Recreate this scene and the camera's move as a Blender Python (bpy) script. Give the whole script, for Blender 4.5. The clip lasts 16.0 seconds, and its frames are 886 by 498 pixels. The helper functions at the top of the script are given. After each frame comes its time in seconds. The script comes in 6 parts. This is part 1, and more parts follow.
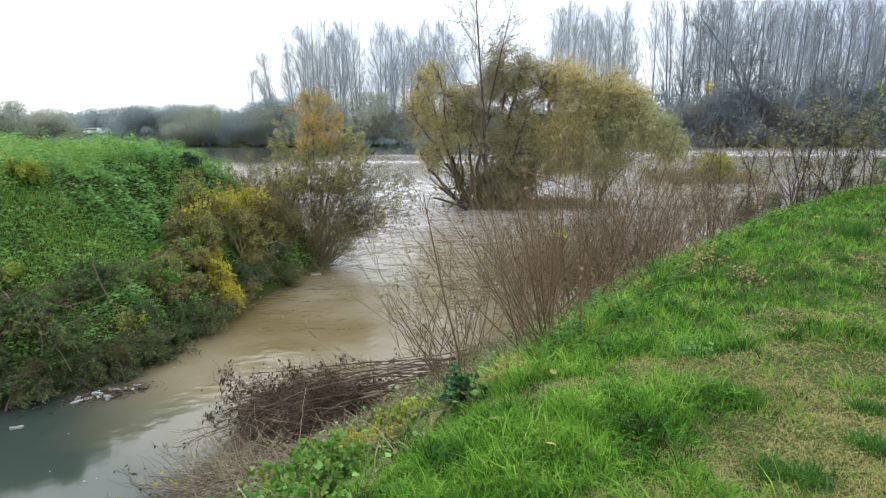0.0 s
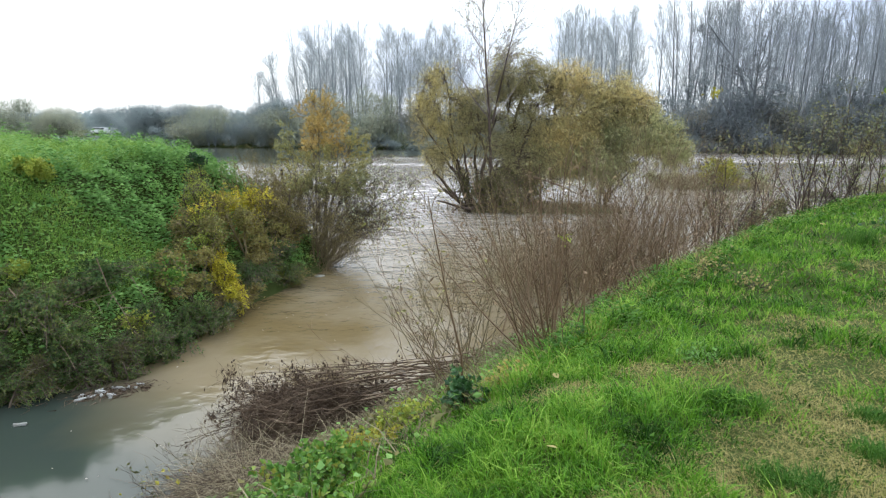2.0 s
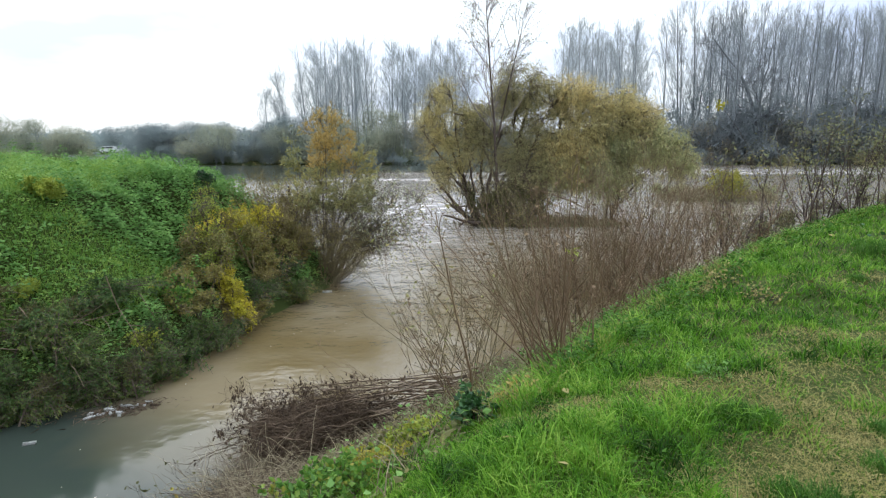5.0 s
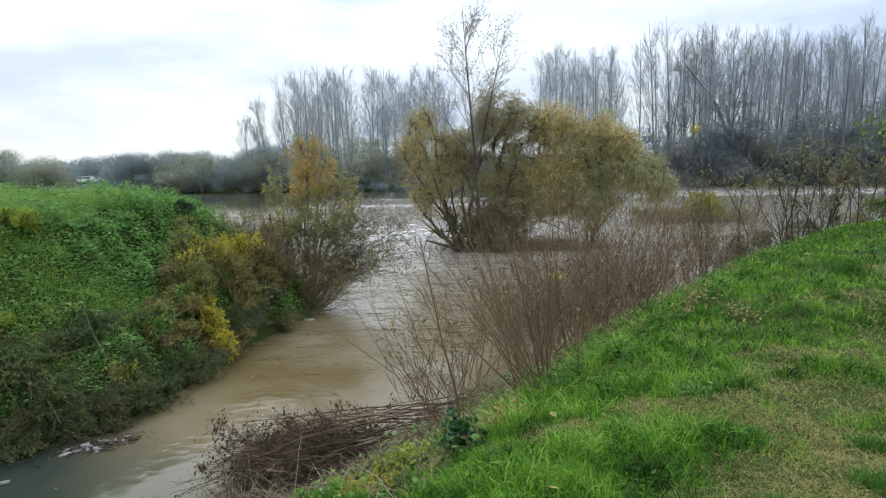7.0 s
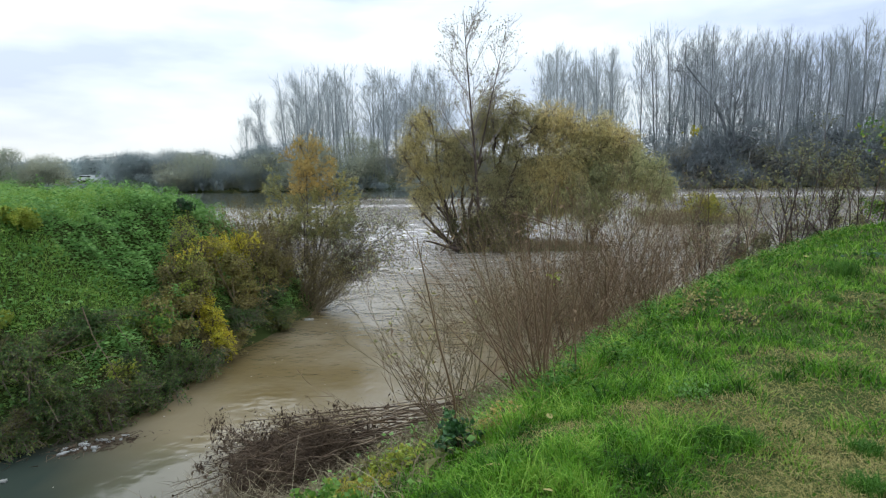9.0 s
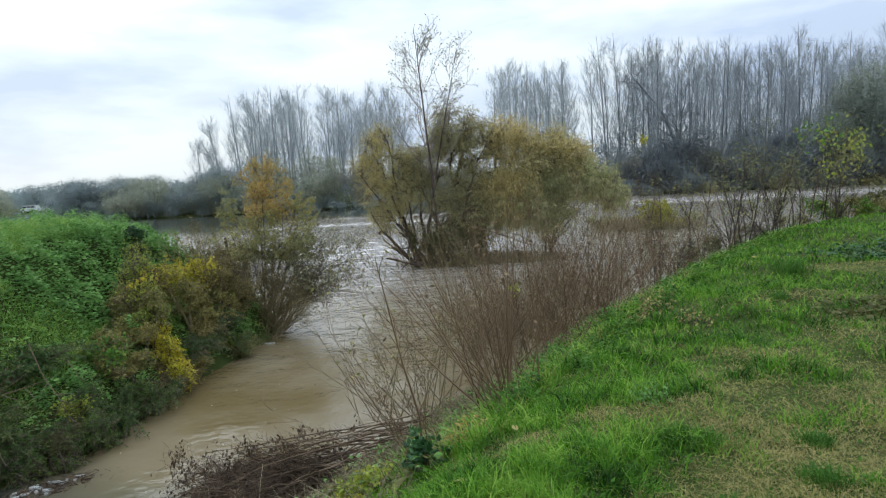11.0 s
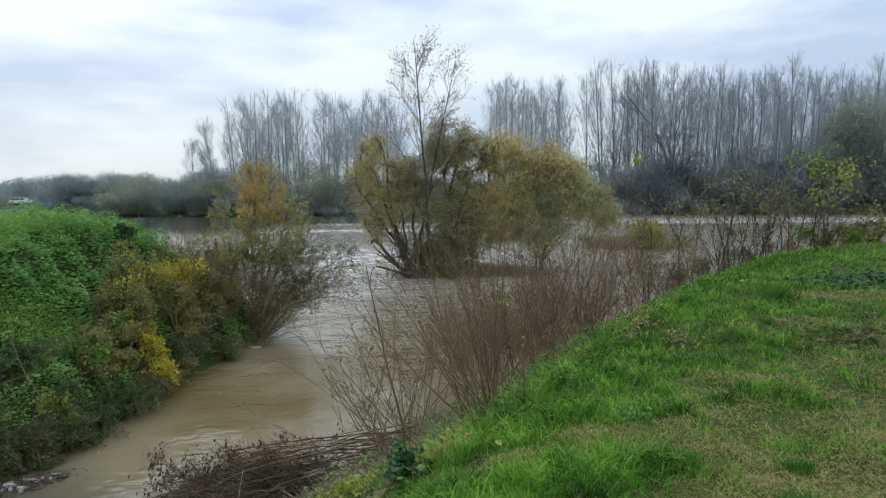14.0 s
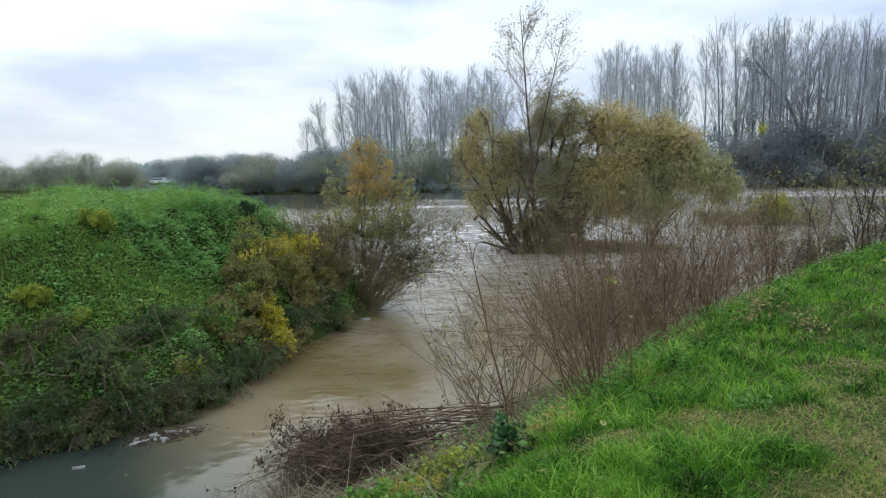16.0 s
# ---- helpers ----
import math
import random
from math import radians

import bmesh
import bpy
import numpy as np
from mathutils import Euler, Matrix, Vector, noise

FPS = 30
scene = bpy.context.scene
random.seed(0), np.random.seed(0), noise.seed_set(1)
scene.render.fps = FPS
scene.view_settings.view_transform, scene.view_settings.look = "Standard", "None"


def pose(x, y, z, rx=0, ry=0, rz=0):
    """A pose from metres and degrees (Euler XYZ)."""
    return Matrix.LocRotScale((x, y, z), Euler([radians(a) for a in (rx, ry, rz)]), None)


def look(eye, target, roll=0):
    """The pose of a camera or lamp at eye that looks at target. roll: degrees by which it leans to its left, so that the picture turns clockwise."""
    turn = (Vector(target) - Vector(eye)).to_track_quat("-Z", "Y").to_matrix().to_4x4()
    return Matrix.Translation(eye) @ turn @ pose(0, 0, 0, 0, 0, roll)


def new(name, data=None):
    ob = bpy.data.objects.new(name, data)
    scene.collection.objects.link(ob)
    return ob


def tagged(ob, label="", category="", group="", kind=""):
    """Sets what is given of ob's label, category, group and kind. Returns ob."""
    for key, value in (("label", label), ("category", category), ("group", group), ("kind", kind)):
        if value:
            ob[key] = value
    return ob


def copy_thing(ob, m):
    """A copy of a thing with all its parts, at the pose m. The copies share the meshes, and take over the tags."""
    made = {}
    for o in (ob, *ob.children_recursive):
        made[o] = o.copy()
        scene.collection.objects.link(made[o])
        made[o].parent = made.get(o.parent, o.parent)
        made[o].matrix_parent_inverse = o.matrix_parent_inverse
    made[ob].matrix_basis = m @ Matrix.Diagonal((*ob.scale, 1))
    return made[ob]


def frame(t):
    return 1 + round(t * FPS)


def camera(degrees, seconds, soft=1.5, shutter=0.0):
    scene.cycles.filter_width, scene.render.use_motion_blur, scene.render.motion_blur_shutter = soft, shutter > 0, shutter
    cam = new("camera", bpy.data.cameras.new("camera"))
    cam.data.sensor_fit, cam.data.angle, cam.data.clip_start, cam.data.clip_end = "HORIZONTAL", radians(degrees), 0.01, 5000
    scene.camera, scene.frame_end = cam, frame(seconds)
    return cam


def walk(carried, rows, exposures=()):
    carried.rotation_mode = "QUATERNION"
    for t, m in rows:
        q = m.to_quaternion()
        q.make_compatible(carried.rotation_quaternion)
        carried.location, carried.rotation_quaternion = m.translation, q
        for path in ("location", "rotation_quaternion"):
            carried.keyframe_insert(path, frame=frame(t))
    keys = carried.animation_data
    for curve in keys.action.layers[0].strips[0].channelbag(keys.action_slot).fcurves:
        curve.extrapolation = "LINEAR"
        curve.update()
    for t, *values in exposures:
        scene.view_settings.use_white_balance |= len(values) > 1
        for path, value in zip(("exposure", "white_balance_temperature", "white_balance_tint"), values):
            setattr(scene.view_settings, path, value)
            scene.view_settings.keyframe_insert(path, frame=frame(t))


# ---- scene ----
cam = camera(72.14, 16.0, soft=1.2)

# seconds, place in metres, turn in degrees
ROWS = [
    (0.0, 0.000, 0.000, 4.000, 78.10, -0.00, -0.00),
    (0.5, -0.007, 0.002, 4.001, 78.19, -0.42, -0.10),
    (1.0, -0.005, -0.003, 3.999, 78.46, -0.56, -0.08),
    (1.5, -0.004, -0.006, 4.002, 78.84, -1.14, 0.18),
    (2.0, 0.001, -0.008, 3.995, 78.39, -0.61, 0.51),
    (2.5, -0.001, -0.002, 3.998, 78.00, -0.34, 0.96),
    (3.0, -0.003, -0.007, 4.003, 78.05, 0.04, 1.15),
    (3.5, -0.008, -0.015, 3.999, 78.33, 0.19, 1.35),
    (4.0, 0.000, -0.014, 4.000, 78.49, 0.16, 1.23),
    (6.3, -0.020, -0.020, 4.005, 81.56, -0.25, 0.29),
    (6.5, -0.020, -0.024, 4.005, 81.66, 0.02, -0.22),
    (7.0, -0.026, -0.027, 4.005, 82.12, 0.74, -0.80),
    (7.5, -0.006, -0.028, 4.014, 82.43, 0.47, -0.75),
    (8.0, -0.009, -0.033, 4.012, 82.27, 0.44, -0.47),
    (8.5, -0.006, -0.023, 4.013, 82.05, 0.56, -0.52),
    (10.8, -0.001, -0.054, 4.015, 83.38, 1.12, -3.71),
    (11.0, 0.016, -0.037, 4.021, 83.49, 2.57, -4.70),
    (11.5, 0.037, -0.051, 4.028, 83.88, 2.43, -8.49),
    (12.0, 0.018, -0.056, 4.037, 85.10, 2.51, -7.94),
    (12.5, 0.012, -0.050, 4.039, 85.03, 2.44, -6.42),
    (13.0, 0.018, -0.035, 4.036, 84.65, 1.23, -6.39),
    (13.5, 0.018, -0.033, 4.033, 84.41, 0.58, -5.94),
    (14.0, 0.009, -0.047, 4.034, 84.46, 0.02, -5.31),
    (14.5, 0.008, -0.035, 4.024, 83.23, -0.00, -4.08),
    (15.0, 0.009, -0.039, 4.033, 82.52, 0.33, 0.18),
    (15.5, 0.015, -0.030, 4.028, 81.79, 0.53, 3.68),
    (16.0, 0.023, -0.042, 4.040, 82.24, 0.96, 4.53),
]
walk(cam, [(t, pose(x, y, z, rx, ry, rz)) for t, x, y, z, rx, ry, rz in ROWS],
     exposures=[(0.0, 0.27, 6400, 6), (4.0, 0.2, 6400, 6), (6.5, -0.14, 6300, 5), (8.5, -0.2, 6300, 4), (11.0, -0.28, 6200, 3), (11.5, -0.30, 6200, 3), (12.5, -0.46, 6200, 3), (14.0, -0.44, 6200, 3), (15.0, -0.31, 6200, 3), (16.0, -0.31, 6200, 4)])

# ---- sky and sun: bright overcast, lighter towards the zenith ----
world = bpy.data.worlds.new("overcast_sky")
scene.world = world
world.use_nodes = True
wn, wl = world.node_tree.nodes, world.node_tree.links
wn.clear()
SUN_AZ, SUN_EL = radians(-35), radians(38)
sky = wn.new("ShaderNodeTexSky")
sky.sky_type, sky.sun_disc = "NISHITA", False
sky.sun_elevation, sky.sun_rotation = SUN_EL, SUN_AZ
sky.dust_density, sky.air_density = 2.0, 1.0
skyk = wn.new("ShaderNodeVectorMath"); skyk.operation = "SCALE"; skyk.inputs["Scale"].default_value = 0.12
wl.new(sky.outputs[0], skyk.inputs[0])
way = wn.new("ShaderNodeTexCoord")
squash = wn.new("ShaderNodeMapping"); squash.inputs["Scale"].default_value = (1.3, 1.3, 5.0)
wl.new(way.outputs["Generated"], squash.inputs[0])
cl = wn.new("ShaderNodeTexNoise")
cl.inputs["Scale"].default_value, cl.inputs["Detail"].default_value, cl.inputs["Roughness"].default_value = 1.9, 5.0, 0.5
wl.new(squash.outputs[0], cl.inputs["Vector"])
ramp = wn.new("ShaderNodeValToRGB")
ramp.color_ramp.elements[0].position, ramp.color_ramp.elements[0].color = 0.38, (0.655, 0.735, 0.945, 1)
ramp.color_ramp.elements[1].position, ramp.color_ramp.elements[1].color = 0.58, (1.04, 1.085, 1.16, 1)
wl.new(cl.outputs[0], ramp.inputs[0])
sep = wn.new("ShaderNodeSeparateXYZ"); wl.new(way.outputs["Generated"], sep.inputs[0])
lift = wn.new("ShaderNodeMapRange"); lift.clamp = True
for k, v in (("From Min", 0.0), ("From Max", 1.0), ("To Min", 1.08), ("To Max", 2.2)):
    lift.inputs[k].default_value = v
wl.new(sep.outputs["Z"], lift.inputs["Value"])
cloud = wn.new("ShaderNodeVectorMath"); cloud.operation = "SCALE"
wl.new(ramp.outputs[0], cloud.inputs[0]); wl.new(lift.outputs[0], cloud.inputs["Scale"])
mixc = wn.new("ShaderNodeMix"); mixc.data_type = "RGBA"; mixc.inputs["Factor"].default_value = 0.88
wl.new(skyk.outputs[0], mixc.inputs["A"]); wl.new(cloud.outputs[0], mixc.inputs["B"])
bg = wn.new("ShaderNodeBackground"); bg.inputs["Strength"].default_value = 1.0
wl.new(mixc.outputs["Result"], bg.inputs["Color"])
wout = wn.new("ShaderNodeOutputWorld"); wl.new(bg.outputs[0], wout.inputs["Surface"])

sun = bpy.data.lights.new("sun", "SUN")
sun.energy, sun.angle, sun.color = 1.0, radians(75), (1.0, 0.96, 0.9)
sun_ob = new("sun", sun)
sun_ob.matrix_world = look((0, 0, 60), (60 * -math.sin(SUN_AZ), -60 * math.cos(SUN_AZ), 60 - 60 * math.tan(SUN_EL)))

# ---- materials ----
def material(name, stops, rough=0.8, spread=1.0, scale=6.0, fine=60.0, bump=0.0, bump_scale=40.0, thin=0.0,
             island=True, spec=0.3, stretch=(1, 1, 1)):
    """Colours from a ramp, mixed from the piece's own chance and two scales of noise. thin: how much light shines through."""
    m = bpy.data.materials.new(name)
    m.use_nodes = True
    n, l = m.node_tree.nodes, m.node_tree.links
    bs = n["Principled BSDF"]
    bs.inputs["Roughness"].default_value = rough
    bs.inputs["Specular IOR Level"].default_value = spec
    tc = n.new("ShaderNodeTexCoord")
    mp = n.new("ShaderNodeMapping"); mp.inputs["Scale"].default_value = stretch
    l.new(tc.outputs["Object"], mp.inputs[0])
    big, small = n.new("ShaderNodeTexNoise"), n.new("ShaderNodeTexNoise")
    big.inputs["Scale"].default_value, small.inputs["Scale"].default_value = scale, fine
    big.inputs["Detail"].default_value = small.inputs["Detail"].default_value = 3
    l.new(mp.outputs[0], big.inputs["Vector"]); l.new(mp.outputs[0], small.inputs["Vector"])
    mix = n.new("ShaderNodeMath"); mix.operation = "MULTIPLY_ADD"
    mix.inputs[1].default_value = 0.35
    l.new(small.outputs[0], mix.inputs[0])
    half = n.new("ShaderNodeMath"); half.operation = "MULTIPLY_ADD"
    half.inputs[1].default_value, half.inputs[2].default_value = 1.5 * spread, 0.5 - 0.75 * spread - 0.175
    l.new(big.outputs[0], half.inputs[0]); l.new(half.outputs[0], mix.inputs[2])
    value = mix.outputs[0]
    if island:
        geo, inf = n.new("ShaderNodeNewGeometry"), n.new("ShaderNodeObjectInfo")
        a = n.new("ShaderNodeMath"); a.operation = "MULTIPLY_ADD"; a.inputs[1].default_value = 0.7
        l.new(geo.outputs["Random Per Island"], a.inputs[0]); l.new(value, a.inputs[2])
        b = n.new("ShaderNodeMath"); b.operation = "MULTIPLY_ADD"; b.inputs[1].default_value = 0.3
        l.new(inf.outputs["Random"], b.inputs[0]); l.new(a.outputs[0], b.inputs[2])
        c = n.new("ShaderNodeMath"); c.operation = "SUBTRACT"; c.inputs[1].default_value = 0.5
        l.new(b.outputs[0], c.inputs[0])
        value = c.outputs[0]
    r = n.new("ShaderNodeValToRGB")
    while len(r.color_ramp.elements) < len(stops):
        r.color_ramp.elements.new(0.5)
    for k, col in enumerate(stops):
        r.color_ramp.elements[k].position = k / max(1, len(stops) - 1)
        r.color_ramp.elements[k].color = (*col, 1)
    l.new(value, r.inputs[0]); l.new(r.outputs[0], bs.inputs["Base Color"])
    if bump:
        t = n.new("ShaderNodeTexNoise"); t.inputs["Scale"].default_value, t.inputs["Detail"].default_value = bump_scale, 4
        l.new(mp.outputs[0], t.inputs["Vector"])
        bu = n.new("ShaderNodeBump"); bu.inputs["Strength"].default_value, bu.inputs["Distance"].default_value = bump, 0.03
        l.new(t.outputs[0], bu.inputs["Height"]); l.new(bu.outputs[0], bs.inputs["Normal"])
    if thin:
        tr = n.new("ShaderNodeBsdfTranslucent"); l.new(r.outputs[0], tr.inputs["Color"])
        mx = n.new("ShaderNodeMixShader"); mx.inputs[0].default_value = thin
        l.new(bs.outputs[0], mx.inputs[1]); l.new(tr.outputs[0], mx.inputs[2])
        l.new(mx.outputs[0], n["Material Output"].inputs["Surface"])
    return m


M_SOIL = material("grassy_soil", [(0.04, 0.036, 0.018), (0.05, 0.065, 0.02), (0.06, 0.085, 0.024), (0.10, 0.105, 0.045)], 0.95,
                  scale=0.9, fine=14, bump=0.8, bump_scale=30, island=False, spec=0.05)
M_GRASS = material("fresh_grass", [(0.016, 0.052, 0.006), (0.070, 0.19, 0.014), (0.155, 0.33, 0.028), (0.30, 0.46, 0.075)], 0.5,
                   spread=1.5, scale=2.6, fine=14, thin=0.3, spec=0.12)
M_BANKGRASS = material("long_bank_grass", [(0.08, 0.17, 0.03), (0.14, 0.265, 0.045), (0.21, 0.35, 0.065), (0.31, 0.42, 0.10)], 0.6, scale=1.2, fine=8, thin=0.35, spec=0.1)
M_STRAW = material("dry_grass", [(0.20, 0.18, 0.065), (0.31, 0.27, 0.105), (0.43, 0.375, 0.16), (0.26, 0.265, 0.065)], 0.85, scale=1.5, fine=9, thin=0.25, spec=0.05)
M_WEED = material("weed_leaf", [(0.20, 0.335, 0.08), (0.26, 0.405, 0.096), (0.32, 0.45, 0.108), (0.40, 0.51, 0.125)], 0.6, scale=0.7, fine=4, thin=0.4, spec=0.12)
M_DARKLEAF = material("dark_leaf", [(0.018, 0.055, 0.018), (0.035, 0.10, 0.028), (0.065, 0.15, 0.04)], 0.45, scale=3, fine=20, thin=0.15, spec=0.4)
M_BRAMBLE = material("bramble_leaf", [(0.06, 0.145, 0.022), (0.10, 0.225, 0.036), (0.17, 0.31, 0.05), (0.31, 0.31, 0.055)], 0.5, scale=2, fine=12, thin=0.3)
M_YELLOW = material("yellow_leaf", [(0.17, 0.19, 0.03), (0.31, 0.31, 0.045), (0.47, 0.42, 0.055), (0.30, 0.23, 0.05)], 0.6, scale=2, fine=12, thin=0.3)
M_WILLOW = material("willow_leaf", [(0.33, 0.32, 0.17), (0.46, 0.43, 0.21), (0.585, 0.515, 0.235), (0.69, 0.575, 0.23)], 0.6, scale=0.35, fine=3, thin=0.45)
M_WILLOWG = material("green_willow_leaf", [(0.29, 0.325, 0.165), (0.40, 0.425, 0.21), (0.52, 0.50, 0.25), (0.66, 0.58, 0.29)], 0.6, scale=0.4, fine=3, thin=0.45)
M_OLIVE = material("olive_leaf", [(0.12, 0.125, 0.036), (0.205, 0.20, 0.056), (0.30, 0.27, 0.08), (0.27, 0.20, 0.06)], 0.6, scale=1.5, fine=8, thin=0.25)
M_NETTLE = material("nettle_leaf", [(0.12, 0.24, 0.068), (0.185, 0.345, 0.092), (0.265, 0.44, 0.125)], 0.6, scale=1.5, fine=8, thin=0.35, spec=0.12)
M_HEM = material("hem_leaf", [(0.03, 0.065, 0.02), (0.065, 0.125, 0.034), (0.11, 0.175, 0.046), (0.20, 0.235, 0.06)], 0.6, scale=1.5, fine=8, thin=0.3)
M_BROWNTWIG = material("brown_shrub_twig", [(0.11, 0.085, 0.047), (0.19, 0.15, 0.082), (0.285, 0.23, 0.13)], 0.8, scale=2, fine=20)
M_BROWNLEAF = material("brown_shrub_leaf", [(0.16, 0.142, 0.048), (0.25, 0.215, 0.07), (0.35, 0.29, 0.098)], 0.7, scale=2, fine=12, thin=0.3)
M_TUFT = material("dark_tuft_grass", [(0.04, 0.105, 0.016), (0.08, 0.185, 0.025), (0.14, 0.28, 0.045)], 0.6, scale=3, fine=20, thin=0.3, spec=0.15)
M_GOLD = material("golden_willow_leaf", [(0.42, 0.41, 0.21), (0.58, 0.53, 0.26), (0.74, 0.61, 0.28), (0.85, 0.64, 0.27)], 0.6, scale=0.35, fine=3, thin=0.45)
# next three carry the distance haze in their colour, paler and bluer
M_HAZEUNDER = material("hazed_undergrowth_leaf", [(0.275, 0.315, 0.335), (0.32, 0.355, 0.37), (0.375, 0.405, 0.41)], 0.9, spread=0.8, scale=0.16, fine=1.6, thin=0.5, spec=0.1)
M_HAZESTAND = material("hazed_stand_bark", [(0.20, 0.225, 0.245), (0.28, 0.305, 0.325), (0.37, 0.395, 0.41)], 0.85, scale=0.5, fine=6)
M_HAZEGREEN = material("hazed_green_leaf", [(0.29, 0.335, 0.29), (0.35, 0.39, 0.315), (0.43, 0.455, 0.34)], 0.9, spread=0.8, scale=0.16, fine=1.6, thin=0.45, spec=0.1)
M_SAPLEAF = material("sapling_leaf", [(0.11, 0.13, 0.06), (0.17, 0.19, 0.085), (0.25, 0.25, 0.11), (0.34, 0.30, 0.11)], 0.6, scale=1.2, fine=8, thin=0.3)
M_HEAP = material("dark_dead_twig", [(0.045, 0.03, 0.02), (0.10, 0.068, 0.044), (0.18, 0.128, 0.085)], 0.85, scale=3, fine=25)
M_FOAM = material("river_foam", [(0.36, 0.31, 0.25), (0.55, 0.50, 0.44)], 0.8, scale=3, fine=30)
M_VINE = material("yellow_vine_leaf", [(0.40, 0.385, 0.035), (0.56, 0.505, 0.045), (0.70, 0.60, 0.065), (0.60, 0.48, 0.055)], 0.6, scale=2, fine=12, thin=0.35)
M_PALETWIG = material("pale_twig", [(0.20, 0.17, 0.165), (0.30, 0.26, 0.255), (0.40, 0.36, 0.35)], 0.8, scale=2, fine=20)
M_SCRUB = material("scrub_leaf", [(0.065, 0.07, 0.022), (0.115, 0.12, 0.036), (0.20, 0.18, 0.06)], 0.7, scale=1.5, fine=8, thin=0.25)
M_STALK = material("dead_stalk", [(0.09, 0.073, 0.042), (0.19, 0.152, 0.09), (0.30, 0.25, 0.155)], 0.8, scale=3, fine=20)
M_ORANGE = material("orange_leaf", [(0.38, 0.31, 0.13), (0.49, 0.37, 0.13), (0.58, 0.40, 0.13), (0.42, 0.37, 0.16)], 0.6, scale=0.8, fine=5, thin=0.35)
M_PALE = material("pale_leaf", [(0.20, 0.23, 0.13), (0.31, 0.33, 0.19), (0.44, 0.44, 0.29), (0.30, 0.28, 0.10)], 0.6, scale=1.2, fine=8, thin=0.3)
M_DEAD = material("dead_leaf", [(0.10, 0.06, 0.035), (0.18, 0.12, 0.07), (0.27, 0.19, 0.11)], 0.8, scale=3, fine=20, thin=0.1)
# three more far-shore colours, lightened so that the haze is painted in
M_HAZELEAF = material("hazed_far_leaf", [(0.37, 0.415, 0.33), (0.43, 0.465, 0.355), (0.49, 0.505, 0.37), (0.56, 0.545, 0.385)], 0.9, spread=0.8, scale=0.16, fine=1.6, thin=0.45, spec=0.1)
M_HAZEDARK = material("hazed_dark_leaf", [(0.30, 0.365, 0.37), (0.35, 0.41, 0.41), (0.405, 0.455, 0.44)], 0.9, spread=0.8, scale=0.16, fine=1.6, thin=0.45, spec=0.1)
M_HAZEBROWN = material("hazed_brown_twig", [(0.31, 0.31, 0.27), (0.36, 0.355, 0.30), (0.42, 0.405, 0.325)], 0.9, spread=0.8, scale=0.16, fine=1.6, thin=0.45, spec=0.1)
M_YGREEN = material("yellow_green_leaf", [(0.20, 0.27, 0.04), (0.30, 0.36, 0.055), (0.43, 0.45, 0.07)], 0.6, scale=2, fine=12, thin=0.3)
M_GNARL = material("dark_gnarled_bark", [(0.10, 0.112, 0.122), (0.14, 0.152, 0.162), (0.185, 0.197, 0.207)], 0.9, scale=1, fine=10, island=False)
M_TREEGOLD = material("faded_gold_leaf", [(0.22, 0.24, 0.11), (0.33, 0.335, 0.14), (0.45, 0.41, 0.155), (0.52, 0.40, 0.12)], 0.6, scale=0.8, fine=5, thin=0.4)
M_TAN = material("bleached_stalk", [(0.20, 0.165, 0.10), (0.33, 0.275, 0.175), (0.46, 0.395, 0.265)], 0.85, scale=3, fine=20)
M_BARK = material("dark_bark", [(0.035, 0.025, 0.02), (0.075, 0.055, 0.045), (0.13, 0.10, 0.085)], 0.9, scale=3, fine=40, bump=0.8, bump_scale=25, island=False, stretch=(1, 1, 0.25))
M_TWIG = material("brown_twig", [(0.06, 0.045, 0.033), (0.11, 0.085, 0.062), (0.185, 0.15, 0.115)], 0.8, scale=2, fine=20)
M_REDTWIG = material("reddish_twig", [(0.08, 0.05, 0.026), (0.145, 0.092, 0.05), (0.225, 0.155, 0.092)], 0.75, scale=2, fine=20)
# bark paled towards blue-grey; the haze sits in this colour
M_HAZETWIG = material("hazed_poplar_bark", [(0.33, 0.36, 0.38), (0.42, 0.45, 0.468), (0.52, 0.55, 0.565)], 0.85, scale=0.5, fine=6)
M_DEADWOOD = material("dead_wood", [(0.085, 0.058, 0.038), (0.18, 0.128, 0.085), (0.29, 0.225, 0.16)], 0.85, scale=3, fine=30, bump=0.3)
M_PLASTIC = material("dirty_white_plastic", [(0.16, 0.16, 0.14), (0.34, 0.34, 0.32), (0.58, 0.58, 0.56)], 0.45, scale=14, fine=50, spec=0.5)
M_PAINT = material("white_vehicle_paint", [(0.7, 0.72, 0.72), (0.8, 0.82, 0.82)], 0.35, scale=1, fine=10, spec=0.5, island=False)
M_GLASS = material("dark_glass", [(0.02, 0.025, 0.03), (0.05, 0.055, 0.06)], 0.1, scale=1, fine=10, spec=0.6, island=False)
M_RUBBER = material("tyre_rubber", [(0.015, 0.015, 0.015), (0.03, 0.03, 0.03)], 0.8, scale=3, fine=30, island=False)


